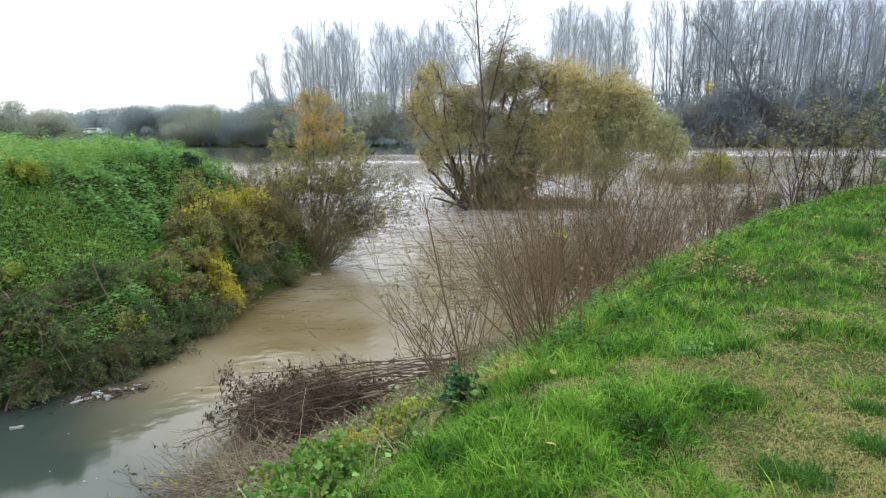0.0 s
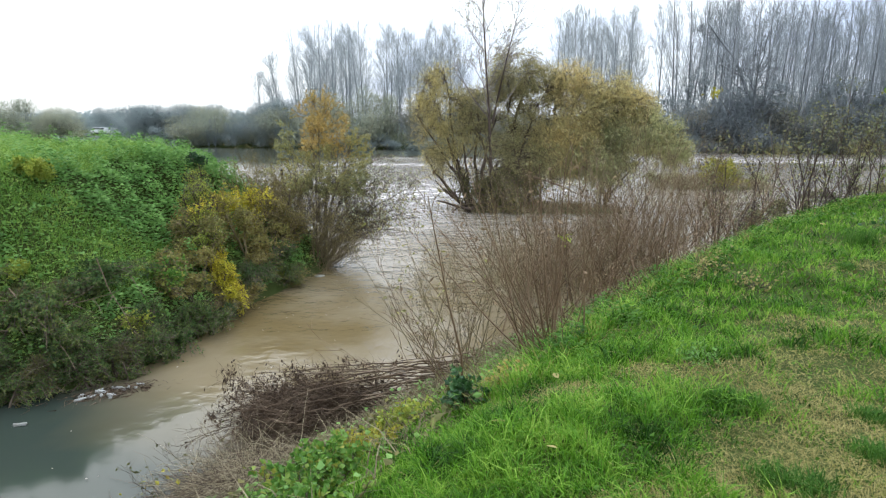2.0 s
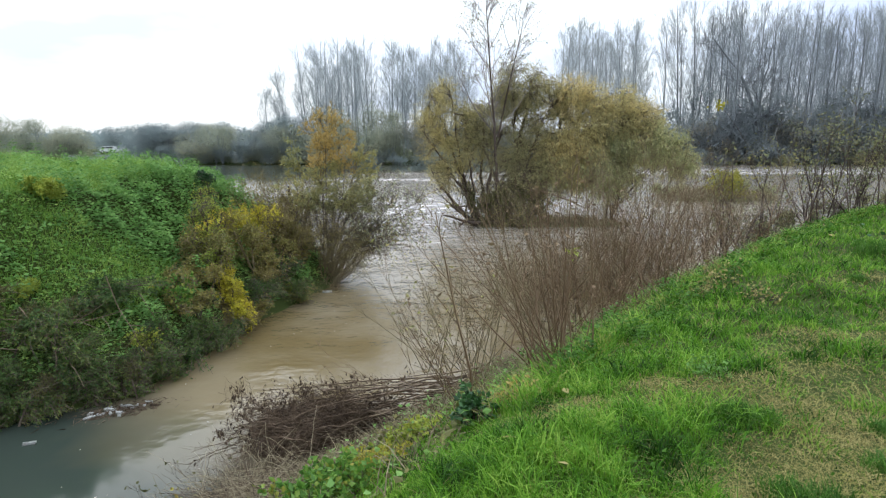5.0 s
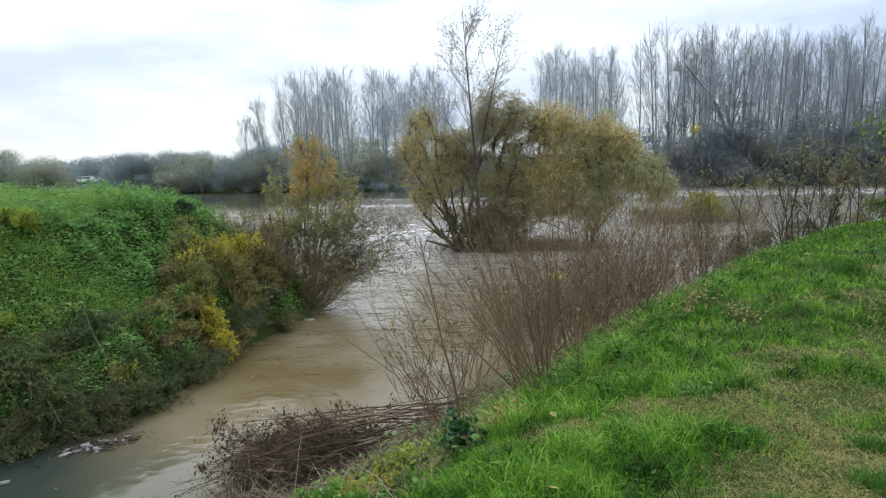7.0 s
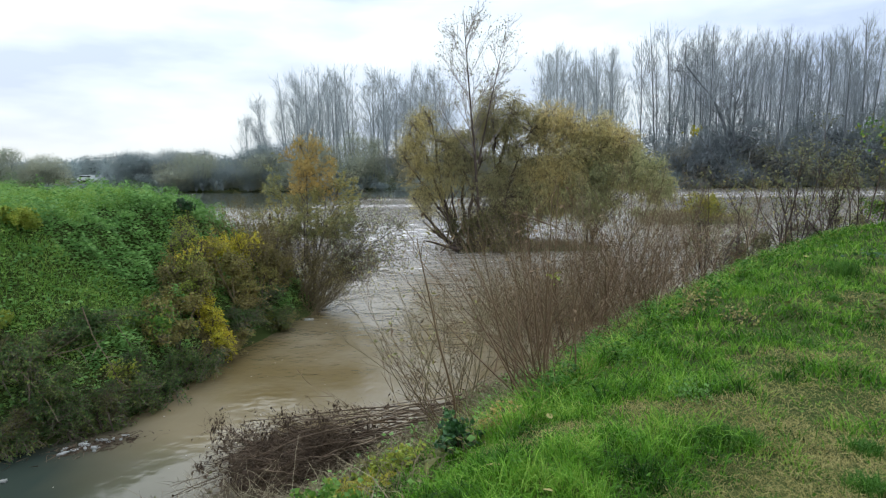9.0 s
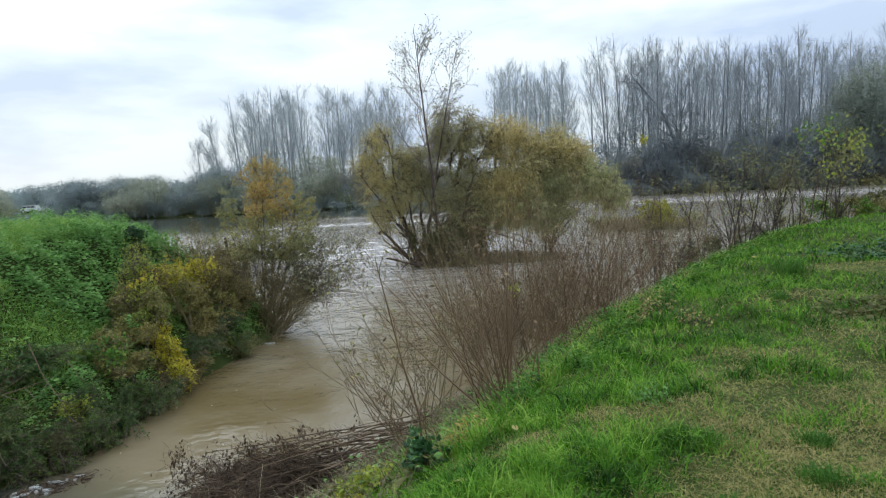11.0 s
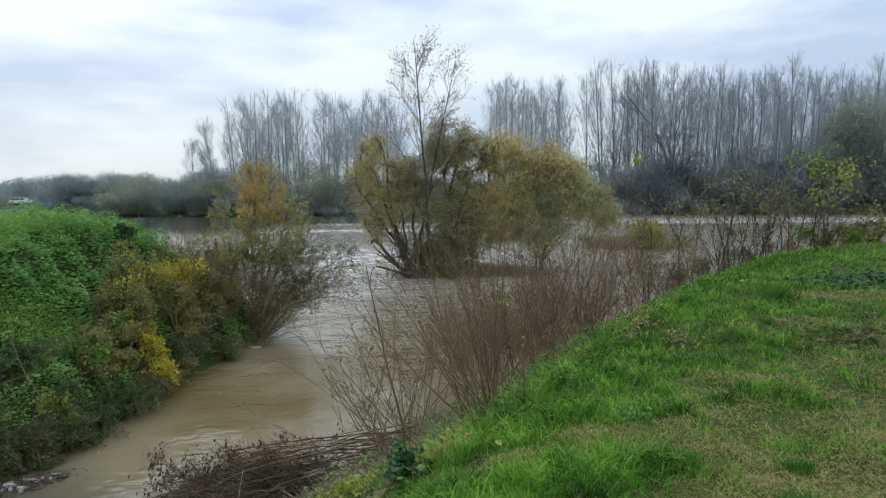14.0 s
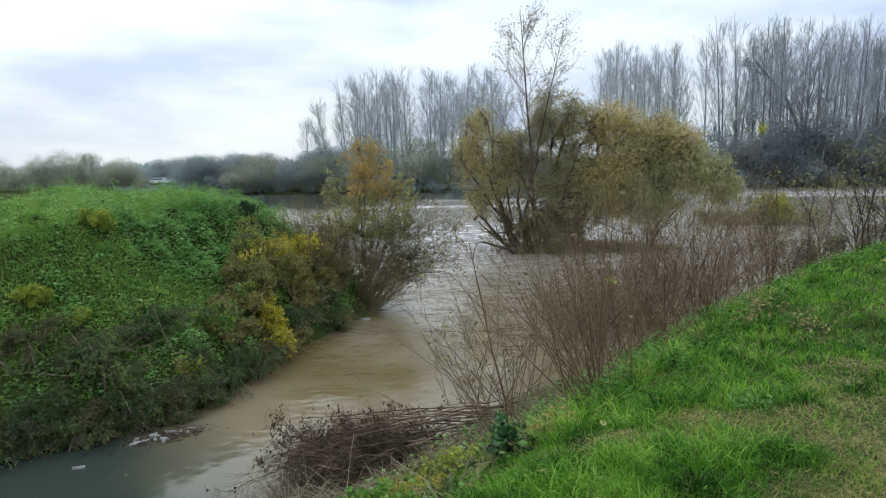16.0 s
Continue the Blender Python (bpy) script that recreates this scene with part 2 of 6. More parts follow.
def water_material():
    m = bpy.data.materials.new("muddy_water")
    m.use_nodes = True
    n, l = m.node_tree.nodes, m.node_tree.links
    bs = n["Principled BSDF"]
    bs.inputs["Roughness"].default_value, bs.inputs["IOR"].default_value, bs.inputs["Specular IOR Level"].default_value = 0.06, 1.33, 0.55
    tc = n.new("ShaderNodeTexCoord")
    silt = n.new("ShaderNodeTexNoise"); silt.inputs["Scale"].default_value, silt.inputs["Detail"].default_value = 0.4, 5
    l.new(tc.outputs["Object"], silt.inputs["Vector"])
    r = n.new("ShaderNodeValToRGB")
    r.color_ramp.elements[0].position, r.color_ramp.elements[0].color = 0.40, (0.156, 0.116, 0.052, 1)
    r.color_ramp.elements[1].position, r.color_ramp.elements[1].color = 0.60, (0.225, 0.182, 0.113, 1)
    l.new(silt.outputs[0], r.inputs[0])
    # sky sheen on the open river's chop, put into the colour as a paler grey
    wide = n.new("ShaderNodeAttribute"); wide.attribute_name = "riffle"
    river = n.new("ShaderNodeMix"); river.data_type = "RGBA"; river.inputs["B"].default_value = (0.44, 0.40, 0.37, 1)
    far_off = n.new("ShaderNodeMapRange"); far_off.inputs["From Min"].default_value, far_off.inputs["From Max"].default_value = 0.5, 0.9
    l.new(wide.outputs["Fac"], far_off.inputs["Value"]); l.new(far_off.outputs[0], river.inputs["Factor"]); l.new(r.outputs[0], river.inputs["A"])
    # clear, dark water of the ditch where the silt has not reached; paints the far bank's reflection too
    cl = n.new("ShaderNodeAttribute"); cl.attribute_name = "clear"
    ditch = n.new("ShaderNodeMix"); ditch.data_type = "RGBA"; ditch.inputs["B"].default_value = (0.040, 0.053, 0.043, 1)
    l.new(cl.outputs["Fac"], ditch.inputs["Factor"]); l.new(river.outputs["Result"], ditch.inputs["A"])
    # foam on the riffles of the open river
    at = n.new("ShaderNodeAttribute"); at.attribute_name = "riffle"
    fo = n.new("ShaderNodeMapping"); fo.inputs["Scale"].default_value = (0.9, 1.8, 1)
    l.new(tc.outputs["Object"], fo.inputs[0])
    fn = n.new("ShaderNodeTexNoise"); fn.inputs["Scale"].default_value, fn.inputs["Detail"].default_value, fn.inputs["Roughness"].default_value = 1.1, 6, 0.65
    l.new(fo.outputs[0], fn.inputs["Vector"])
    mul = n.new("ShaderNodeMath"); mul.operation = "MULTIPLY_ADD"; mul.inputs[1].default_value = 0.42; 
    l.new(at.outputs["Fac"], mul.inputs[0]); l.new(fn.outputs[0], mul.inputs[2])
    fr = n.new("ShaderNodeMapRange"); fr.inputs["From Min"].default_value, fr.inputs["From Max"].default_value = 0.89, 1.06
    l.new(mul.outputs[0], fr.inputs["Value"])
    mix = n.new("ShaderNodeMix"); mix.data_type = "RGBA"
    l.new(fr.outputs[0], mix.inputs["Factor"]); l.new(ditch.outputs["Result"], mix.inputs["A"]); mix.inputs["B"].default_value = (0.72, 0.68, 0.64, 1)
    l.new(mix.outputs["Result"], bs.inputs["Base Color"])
    ro = n.new("ShaderNodeMapRange"); ro.inputs["To Min"].default_value, ro.inputs["To Max"].default_value = 0.08, 0.6
    l.new(fr.outputs[0], ro.inputs["Value"]); l.new(ro.outputs[0], bs.inputs["Roughness"])
    # ripples at two scales, stronger on the riffles
    rip = n.new("ShaderNodeMapping"); rip.inputs["Scale"].default_value = (1.0, 1.15, 1)
    l.new(tc.outputs["Object"], rip.inputs[0])
    w1, w2 = n.new("ShaderNodeTexNoise"), n.new("ShaderNodeTexNoise")
    w1.inputs["Scale"].default_value, w2.inputs["Scale"].default_value = 1.5, 5.5
    w1.inputs["Detail"].default_value = w2.inputs["Detail"].default_value = 3
    l.new(rip.outputs[0], w1.inputs["Vector"]); l.new(rip.outputs[0], w2.inputs["Vector"])
    add = n.new("ShaderNodeMath"); add.operation = "MULTIPLY_ADD"; add.inputs[1].default_value = 0.34
    l.new(w2.outputs[0], add.inputs[0]); l.new(w1.outputs[0], add.inputs[2])
    bu = n.new("ShaderNodeBump"); bu.inputs["Distance"].default_value = 0.11
    st = n.new("ShaderNodeMapRange"); st.inputs["To Min"].default_value, st.inputs["To Max"].default_value = 0.16, 1.0
    calm = n.new("ShaderNodeMath"); calm.operation = "MULTIPLY_ADD"; calm.inputs[1].default_value, calm.inputs[2].default_value = -0.85, 1.0
    l.new(cl.outputs["Fac"], calm.inputs[0])
    even = n.new("ShaderNodeMath"); even.operation = "MULTIPLY"
    l.new(at.outputs["Fac"], st.inputs["Value"]); l.new(st.outputs[0], even.inputs[0]); l.new(calm.outputs[0], even.inputs[1]); l.new(even.outputs[0], bu.inputs["Strength"])
    l.new(add.outputs[0], bu.inputs["Height"]); l.new(bu.outputs[0], bs.inputs["Normal"])
    return m


M_WATER = water_material()

# ---- mesh tools ----
def mesh_of(name, verts, faces, mat, smooth=False, normals=None):
    """One mesh from arrays: vertices (n, 3), faces (m, 3) or (m, 4). normals: one for each vertex, to round off a mass of small leaves."""
    verts, faces = np.asarray(verts, dtype=np.float32).reshape(-1, 3), np.asarray(faces, dtype=np.int32)
    me = bpy.data.meshes.new(name)
    me.vertices.add(len(verts)); me.vertices.foreach_set("co", verts.ravel())
    k = faces.shape[1]
    me.loops.add(faces.size); me.loops.foreach_set("vertex_index", faces.ravel())
    me.polygons.add(len(faces))
    me.polygons.foreach_set("loop_start", np.arange(0, faces.size, k, dtype=np.int32))
    me.polygons.foreach_set("use_smooth", np.full(len(faces), smooth))
    me.update(calc_edges=True)
    me.materials.append(mat)
    if normals is not None:
        me.normals_split_custom_set_from_vertices(np.asarray(normals, dtype=np.float32))
    return me


def part(name, me, parent, label=""):
    ob = new(name, me)
    ob.parent = parent
    return tagged(ob, label)


def thing(name, label, category, at=(0, 0, 0), group="", kind="", me=None):
    ob = new(name, me)
    ob.location = at
    return tagged(ob, label, category, group, kind)


def unit(v):
    return v / np.maximum(np.linalg.norm(v, axis=-1, keepdims=True), 1e-9)


def tubes(P, R, k=4):
    """Tapered tubes round polylines P (N, n, 3) with radii R (N, n): vertices and quads."""
    N, n = P.shape[:2]
    T = unit(np.gradient(P, axis=1))
    ref = np.where(np.abs(T[..., 2:3]) < 0.9, np.array([0, 0, 1.0]), np.array([1.0, 0, 0]))
    A = unit(np.cross(T, ref)); B = np.cross(T, A)
    th = np.arange(k) * 2 * np.pi / k
    V = P[:, :, None] + R[:, :, None, None] * (np.cos(th)[:, None] * A[:, :, None] + np.sin(th)[:, None] * B[:, :, None])
    base = np.arange(N)[:, None, None] * n * k
    i, j = np.arange(n - 1)[:, None] * k, np.arange(k)
    a, b = i + j, i + (j + 1) % k
    F = (base + np.stack([a, b, b + k, a + k], -1).reshape(1, -1, 4)).reshape(-1, 4)
    return V.reshape(-1, 3), F


def joined(*pieces):
    V, F, o = [], [], 0
    for v, f in pieces:
        V.append(v); F.append(f + o); o += len(v)
    return np.concatenate(V), np.concatenate(F)


def along(P, R, idx, t):
    n = P.shape[1]
    x = np.clip(t, 0, 0.999) * (n - 1)
    i = x.astype(int); f = (x - i)[:, None]
    p = P[idx, i] * (1 - f) + P[idx, i + 1] * f
    return p, unit(P[idx, i + 1] - P[idx, i]), R[idx, i] * (1 - f[:, 0]) + R[idx, i + 1] * f[:, 0]


def sweep(rng, p, d, length, r, n=4, wob=0.15, up=0.0, tip=0.3):
    """Polylines from points p along d, wandering; up bends them to the sky, or down where negative."""
    N = len(p)
    P, D = np.zeros((N, n, 3)), unit(d)
    P[:, 0] = p
    for i in range(1, n):
        D = unit(D + rng.normal(0, wob, (N, 3)) + np.array([0, 0, up]))
        P[:, i] = P[:, i - 1] + D * (length / (n - 1))[:, None]
    R = r[:, None] * np.linspace(1, tip, n)
    return P, R


def sprout(rng, P, R, count, t=(0.2, 1.0), angle=(25, 55), length=(0.3, 0.8), thick=0.5, n=4, wob=0.15, up=0.0, least=0.002, shrink=0.4):
    """count side shoots on each of the polylines P."""
    idx = np.repeat(np.arange(len(P)), count)
    s = rng.uniform(*t, len(idx))
    p, d, r = along(P, R, idx, s)
    side = unit(np.cross(d, rng.normal(0, 1, d.shape)))
    a = np.radians(rng.uniform(*angle, len(idx)))[:, None]
    L = rng.uniform(*length, len(idx)) * (1 - shrink * s)
    return sweep(rng, p, d * np.cos(a) + side * np.sin(a), L, np.maximum(r * thick, least), n, wob, up)


def reach(rng, targets, P, R, n=6, thick=0.5, sag=0.15, least=0.004, lower=0.6):
    """Branches that leave the nearest suitable spots of P and end at the targets."""
    nodes, rad = P[:, 1:].reshape(-1, 3), R[:, 1:].ravel()
    tang = unit(np.gradient(P, axis=1))[:, 1:].reshape(-1, 3)
    diff = targets[:, None] - nodes[None]
    cost = np.linalg.norm(diff, axis=2) + lower * np.maximum(0, -diff[..., 2])
    j = np.argmin(cost + rng.uniform(0, 0.25, cost.shape) * cost, axis=1)
    a = nodes[j]; L = np.linalg.norm(targets - a, axis=1)
    mid = a + tang[j] * (0.4 * L)[:, None] + rng.normal(0, 0.06, a.shape) * L[:, None]
    s = np.linspace(0, 1, n)[None, :, None]
    Q = (1 - s) ** 2 * a[:, None] + 2 * s * (1 - s) * mid[:, None] + s ** 2 * targets[:, None]
    Q[..., 2] -= sag * (s[..., 0] ** 2) * L[:, None] * rng.uniform(0, 1, (len(L), 1))
    return Q, np.maximum(rad[j] * thick, least)[:, None] * np.linspace(1, 0.3, n)


def leaves(rng, p, d, length, width, droop=0.0, fold=0.25, flat=None):
    """Pointed leaves of two triangles, folded along the rib: at points p, along d."""
    N = len(p)
    d = unit(d + np.array([0, 0, -droop]))
    side = unit(np.cross(d, rng.normal(0, 1, (N, 3)) if flat is None else rng.normal(0, flat, (N, 3)) + [0, 0, 1]))
    nor = np.cross(d, side)
    L, W = length[:, None], width[:, None]
    V = np.stack([p, p + d * L * 0.45 + side * W + nor * W * fold, p + d * L, p + d * L * 0.45 - side * W + nor * W * fold], 1)
    b = np.arange(N)[:, None] * 4
    F = np.concatenate([b + np.array([[0, 1, 2]]), b + np.array([[0, 2, 3]])], 1).reshape(-1, 3)
    return V.reshape(-1, 3), F


def flecks(rng, p, d, length, width):
    """Slivers of one triangle, for twig ends and small leaves too far off to show more."""
    N = len(p)
    d = unit(d)
    side = unit(np.cross(d, rng.normal(0, 1, (N, 3)))) * width[:, None]
    V = np.stack([p - side, p + side, p + d * length[:, None]], 1)
    return V.reshape(-1, 3), np.arange(3 * N).reshape(N, 3)


def flecks_on(rng, P, R, per, length, width, angle=(20, 60), t=(0.15, 1.0), droop=0.0):
    idx = np.repeat(np.arange(len(P)), per)
    p, d, _ = along(P, R, idx, rng.uniform(*t, len(idx)))
    a = np.radians(rng.uniform(*angle, len(idx)))[:, None]
    d = d * np.cos(a) + unit(np.cross(d, rng.normal(0, 1, d.shape))) * np.sin(a) + np.array([0, 0, -droop])
    return flecks(rng, p, d, rng.uniform(*length, len(idx)), rng.uniform(*width, len(idx)))


def tris(v, f):
    return v, np.concatenate([f[:, [0, 1, 2]], f[:, [0, 2, 3]]])


def leaves_on(rng, P, R, per, length, width, droop=0.3, t=(0.2, 1.0), angle=60):
    idx = np.repeat(np.arange(len(P)), per)
    p, d, _ = along(P, R, idx, rng.uniform(*t, len(idx)))
    d = d * math.cos(radians(angle)) + unit(np.cross(d, rng.normal(0, 1, d.shape))) * math.sin(radians(angle))
    return leaves(rng, p, d, rng.uniform(*length, len(idx)), rng.uniform(*width, len(idx)), droop)


def in_ball(rng, N, centre, radii, low=0.0):
    """Points in an ellipsoid, denser towards its skin (low: how hollow)."""
    v = unit(rng.normal(0, 1, (N, 3)))
    return np.array(centre) + v * (rng.uniform(low ** 3, 1, N) ** (1 / 3))[:, None] * np.array(radii)


def wavy(x, y, size, seed=0):
    """Smooth, uneven values of about -1 to 1 over the plan; size: metres of a hump."""
    rng = np.random.default_rng(seed)
    v = np.zeros_like(x, dtype=float)
    for k in range(7):
        a, f = rng.uniform(0, 2 * np.pi), rng.uniform(0.5, 1.6) / size
        v += np.sin((x * np.cos(a) + y * np.sin(a)) * f * 2 * np.pi / 1.6 + rng.uniform(0, 6.3))
    return v / 3.2

# ---- ground and water ----
CREST = np.array([(-300, -330), (-30, -34), (-4.5, -6.0), (-0.95, 0.6), (-0.42, 2.3), (-0.1, 3.05), (0.4, 3.85), (0.95, 4.5), (1.75, 5.65), (2.9, 7.2), (6.6, 11.5), (12.1, 16.7), (19.5, 20.2), (34, 24), (90, 27), (900, 40)])
SHORE = np.array([(-300, -320), (-32, -24), (-12, -2), (-9.5, 4.5), (-7.6, 7.2), (-6.4, 8.05), (-5.6, 8.6), (-5.05, 9.5), (-4.7, 11), (-4.42, 12.9), (-3.85, 14.8), (-3.4, 16.8), (-3.6, 18.2), (-5.6, 20.5), (-12, 25), (-40, 36), (-300, 70)])


def side_of(line, x, y):
    """Signed distance to a line on the plan, positive on its left."""
    best, sign = np.full(x.shape, 1e9), np.ones(x.shape)
    for (ax, ay), (bx, by) in zip(line[:-1], line[1:]):
        ux, uy = bx - ax, by - ay
        t = np.clip(((x - ax) * ux + (y - ay) * uy) / (ux * ux + uy * uy), 0, 1)
        d = np.hypot(x - ax - t * ux, y - ay - t * uy)
        near = d < best
        best = np.where(near, d, best)
        sign = np.where(near, np.sign(ux * (y - ay) - uy * (x - ax) + 1e-9), sign)
    return best * sign


def height(x, y):
    x, y = np.asarray(x, dtype=float), np.asarray(y, dtype=float)
    s, e = side_of(CREST, x, y), side_of(SHORE, x, y)
    right = np.interp(s, [-40, -6, -1.2, -0.4, 0, 0.5, 3.5, 4.8], [2.35, 2.45, 2.41, 2.33, 2.21, 1.95, 0.0, -0.8])
    right = right + 0.035 * wavy(x, y, 1.1, 1) + 0.03 * wavy(x, y, 3.1, 2)
    left = np.interp(e, [-1.6, 0, 0.35, 1.0, 3.0, 4.2, 6.2, 9, 14, 40], [-0.8, 0, 0.5, 1.0, 2.78, 3.16, 3.22, 2.7, 1.9, 1.4])
    left = left + np.clip(e, 0, 1) * (0.10 * wavy(x, y, 1.6, 3) + 0.05 * wavy(x, y, 0.6, 4))
    far = np.interp(y + 0.02 * np.abs(x) - 98 + 1.2 * wavy(x, y, 25, 5), [-4, 0, 2, 9, 60, 900], [-0.8, 0, 0.25, 0.9, 1.6, 1.6])
    bar = 0.42 - 0.9 * (((x - 17.6) / 5.5) ** 2 + ((y - 41) / 2.2) ** 2)
    isle = 0.22 - 0.5 * (((x - 4.6) / 6.2) ** 2 + ((y - 28.8) / 1.6) ** 2)
    return np.maximum.reduce([right, left, far, np.maximum(bar, -0.8), np.maximum(isle, -0.8)])


def spaced(lo, a, b, hi, step, grow=1.18):
    mid = list(np.arange(a, b + step / 2, step))
    for end, way_ in ((hi, 1), (lo, -1)):
        d, p = step, (mid[-1] if way_ > 0 else mid[0])
        while (end - p) * way_ > 0:
            d = min(d * grow, 160); p = p + way_ * d
            mid.append(p) if way_ > 0 else mid.insert(0, p)
    return np.array(mid)


def sheet(xs, ys, z):
    X, Y = np.meshgrid(xs, ys)
    V = np.stack([X, Y, z(X, Y)], -1).reshape(-1, 3)
    nx = len(xs)
    a = (np.arange(len(ys) - 1)[:, None] * nx + np.arange(nx - 1)).ravel()
    return V, np.stack([a, a + 1, a + 1 + nx, a + nx], -1)


v, f = sheet(spaced(-2500, -16, 24, 2500, 0.3), spaced(-2500, -4, 30, 2500, 0.3), height)
thing("ground", "grassy levee, weedy river bank and muddy river bed", "ground", kind="structure", me=mesh_of("ground", v, f, M_SOIL, True))


def slack(x, y):
    """Still water along the far bank, reaching further out beyond the bank's point; also masks the reflection painted
    there.
    """
    far_side = np.clip((y - 72) / 8, 0, 1) * np.clip((18 - x) / 8, 0, 1)
    return np.maximum(far_side, np.clip((y - 52) / 12, 0, 1) * np.clip((-12 - x) / 6, 0, 1))


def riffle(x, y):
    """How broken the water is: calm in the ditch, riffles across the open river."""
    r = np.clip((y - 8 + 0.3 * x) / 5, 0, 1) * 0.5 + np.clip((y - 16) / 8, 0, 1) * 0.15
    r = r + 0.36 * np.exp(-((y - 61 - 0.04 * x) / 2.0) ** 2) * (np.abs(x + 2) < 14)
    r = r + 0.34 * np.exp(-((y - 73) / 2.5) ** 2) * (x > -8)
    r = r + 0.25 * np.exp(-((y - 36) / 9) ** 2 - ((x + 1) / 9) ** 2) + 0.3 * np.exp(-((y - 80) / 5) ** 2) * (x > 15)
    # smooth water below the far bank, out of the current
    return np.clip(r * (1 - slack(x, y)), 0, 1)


def surface(x, y):
    r = riffle(x, y)
    return 0.005 * wavy(x, y, 0.7, 8) * np.clip((70 - y) / 25, 0, 1) + r * (0.03 * wavy(x * 0.8, y, 1.3, 9) + 0.02 * wavy(x, y, 0.7, 10))


v, f = sheet(spaced(-1200, -12, 24, 1200, 0.34), spaced(-300, 2, 44, 135, 0.34, 1.06), surface)
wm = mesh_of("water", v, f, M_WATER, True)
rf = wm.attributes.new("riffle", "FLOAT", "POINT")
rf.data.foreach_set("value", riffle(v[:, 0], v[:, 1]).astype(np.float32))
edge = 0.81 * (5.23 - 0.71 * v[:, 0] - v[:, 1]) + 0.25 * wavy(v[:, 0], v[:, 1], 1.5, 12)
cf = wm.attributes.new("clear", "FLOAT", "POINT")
# same dark colour below the far bank, painted as the bushes' reflection
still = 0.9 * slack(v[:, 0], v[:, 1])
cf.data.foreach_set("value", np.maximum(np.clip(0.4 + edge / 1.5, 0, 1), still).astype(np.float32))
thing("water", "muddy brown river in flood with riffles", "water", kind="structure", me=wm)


def ground_z(x, y):
    return float(height(np.array([x]), np.array([y]))[0])

# ---- the far shore ----
def poplar(seed, tall, lean=0.0, bark=None, limbs=26, twigs_each=6, fan=(11, 30)):
    """A bare poplar: straight, steep limbs all along the trunk, feathered with fine twigs, under a rounded top."""
    rng = np.random.default_rng(seed)
    bark = bark or M_HAZETWIG
    top = thing("poplar", "tall bare haze-grey poplar in a riverside stand", "tree", group="poplars on the far shore")
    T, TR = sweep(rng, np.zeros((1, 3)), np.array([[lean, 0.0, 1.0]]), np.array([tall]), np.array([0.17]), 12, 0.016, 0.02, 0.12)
    part("trunk", mesh_of("trunk", *tubes(T, TR, 6), M_GNARL if bark is M_HAZESTAND else M_HAZESTAND, True), top)
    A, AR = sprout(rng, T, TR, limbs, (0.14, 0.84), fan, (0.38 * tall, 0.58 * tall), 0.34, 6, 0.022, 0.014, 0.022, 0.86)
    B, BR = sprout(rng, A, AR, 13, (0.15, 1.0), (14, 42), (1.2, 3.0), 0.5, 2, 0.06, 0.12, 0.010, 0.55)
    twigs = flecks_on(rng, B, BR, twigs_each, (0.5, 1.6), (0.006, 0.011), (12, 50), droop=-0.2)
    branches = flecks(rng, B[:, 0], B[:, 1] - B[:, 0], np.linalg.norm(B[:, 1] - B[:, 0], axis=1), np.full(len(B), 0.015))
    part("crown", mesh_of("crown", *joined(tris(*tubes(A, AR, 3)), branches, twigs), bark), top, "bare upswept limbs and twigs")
    hi = np.flatnonzero(B[:, -1, 2] > tall * 0.8)[::3]
    part("last_foliage", mesh_of("last_foliage", *leaves_on(rng, B[hi], BR[hi], 1, (0.10, 0.18), (0.05, 0.08), t=(0.8, 1.0)), M_HAZELEAF), top, "few last leaves at the tips")
    return top


def far_bush(seed, wide, tall, mat, name, label, group, category="bush", lumps=11, skin=8000):
    """A rounded bush seen from afar: stems, lumps of fine upswept twig ends and leaves, closed inside."""
    rng = np.random.default_rng(seed)
    top = thing(name, label, category, group=group)
    stems = 6
    d = rng.normal(0, 0.35, (stems, 3)); d[:, 2] = 1
    S, SR = sweep(rng, np.zeros((stems, 3)), d, rng.uniform(0.5, 0.75, stems) * tall, np.full(stems, 0.01 * tall + 0.02), 6, 0.12, 0.1, 0.4)
    part("stemwork", mesh_of("stemwork", *tubes(S, SR, 5), M_HAZESTAND), top)
    V, F, N, o = [], [], [], 0
    for k in range(lumps):
        r = np.array([rng.uniform(0.18, 0.32) * wide, rng.uniform(0.18, 0.32) * wide, rng.uniform(0.16, 0.3) * tall])
        z = rng.uniform(0.04, 0.74) * tall
        reach_ = 0.40 * wide * (1 - 0.75 * max(0, z / tall - 0.3))
        c = np.array([rng.uniform(-reach_, reach_), rng.uniform(-reach_, reach_), z])
        p, q = in_ball(rng, skin // lumps, c, r, 0.55), in_ball(rng, skin // 6 // lumps, c, r * 0.8, 0.3)
        p, q = p[p[:, 2] > 0.02], q[q[:, 2] > 0.02]
        fine = flecks(rng, p, unit(p - c) * 0.6 + rng.normal(0, 0.8, p.shape) + [0, 0, 0.5], rng.uniform(0.25, 0.8, len(p)), rng.uniform(0.008, 0.02, len(p)))
        mass = flecks(rng, q, rng.normal(0, 1, q.shape) + [0, 0, 0.6], rng.uniform(0.35, 0.7, len(q)), rng.uniform(0.04, 0.09, len(q)))
        for v_, f_ in (fine, mass):
            V.append(v_); F.append(f_ + o); N.append(unit((v_ - c) / r + [0, 0, 0.6])); o += len(v_)
    part("foliage", mesh_of("foliage", np.concatenate(V), np.concatenate(F), mat, True, np.concatenate(N)), top)
    return top


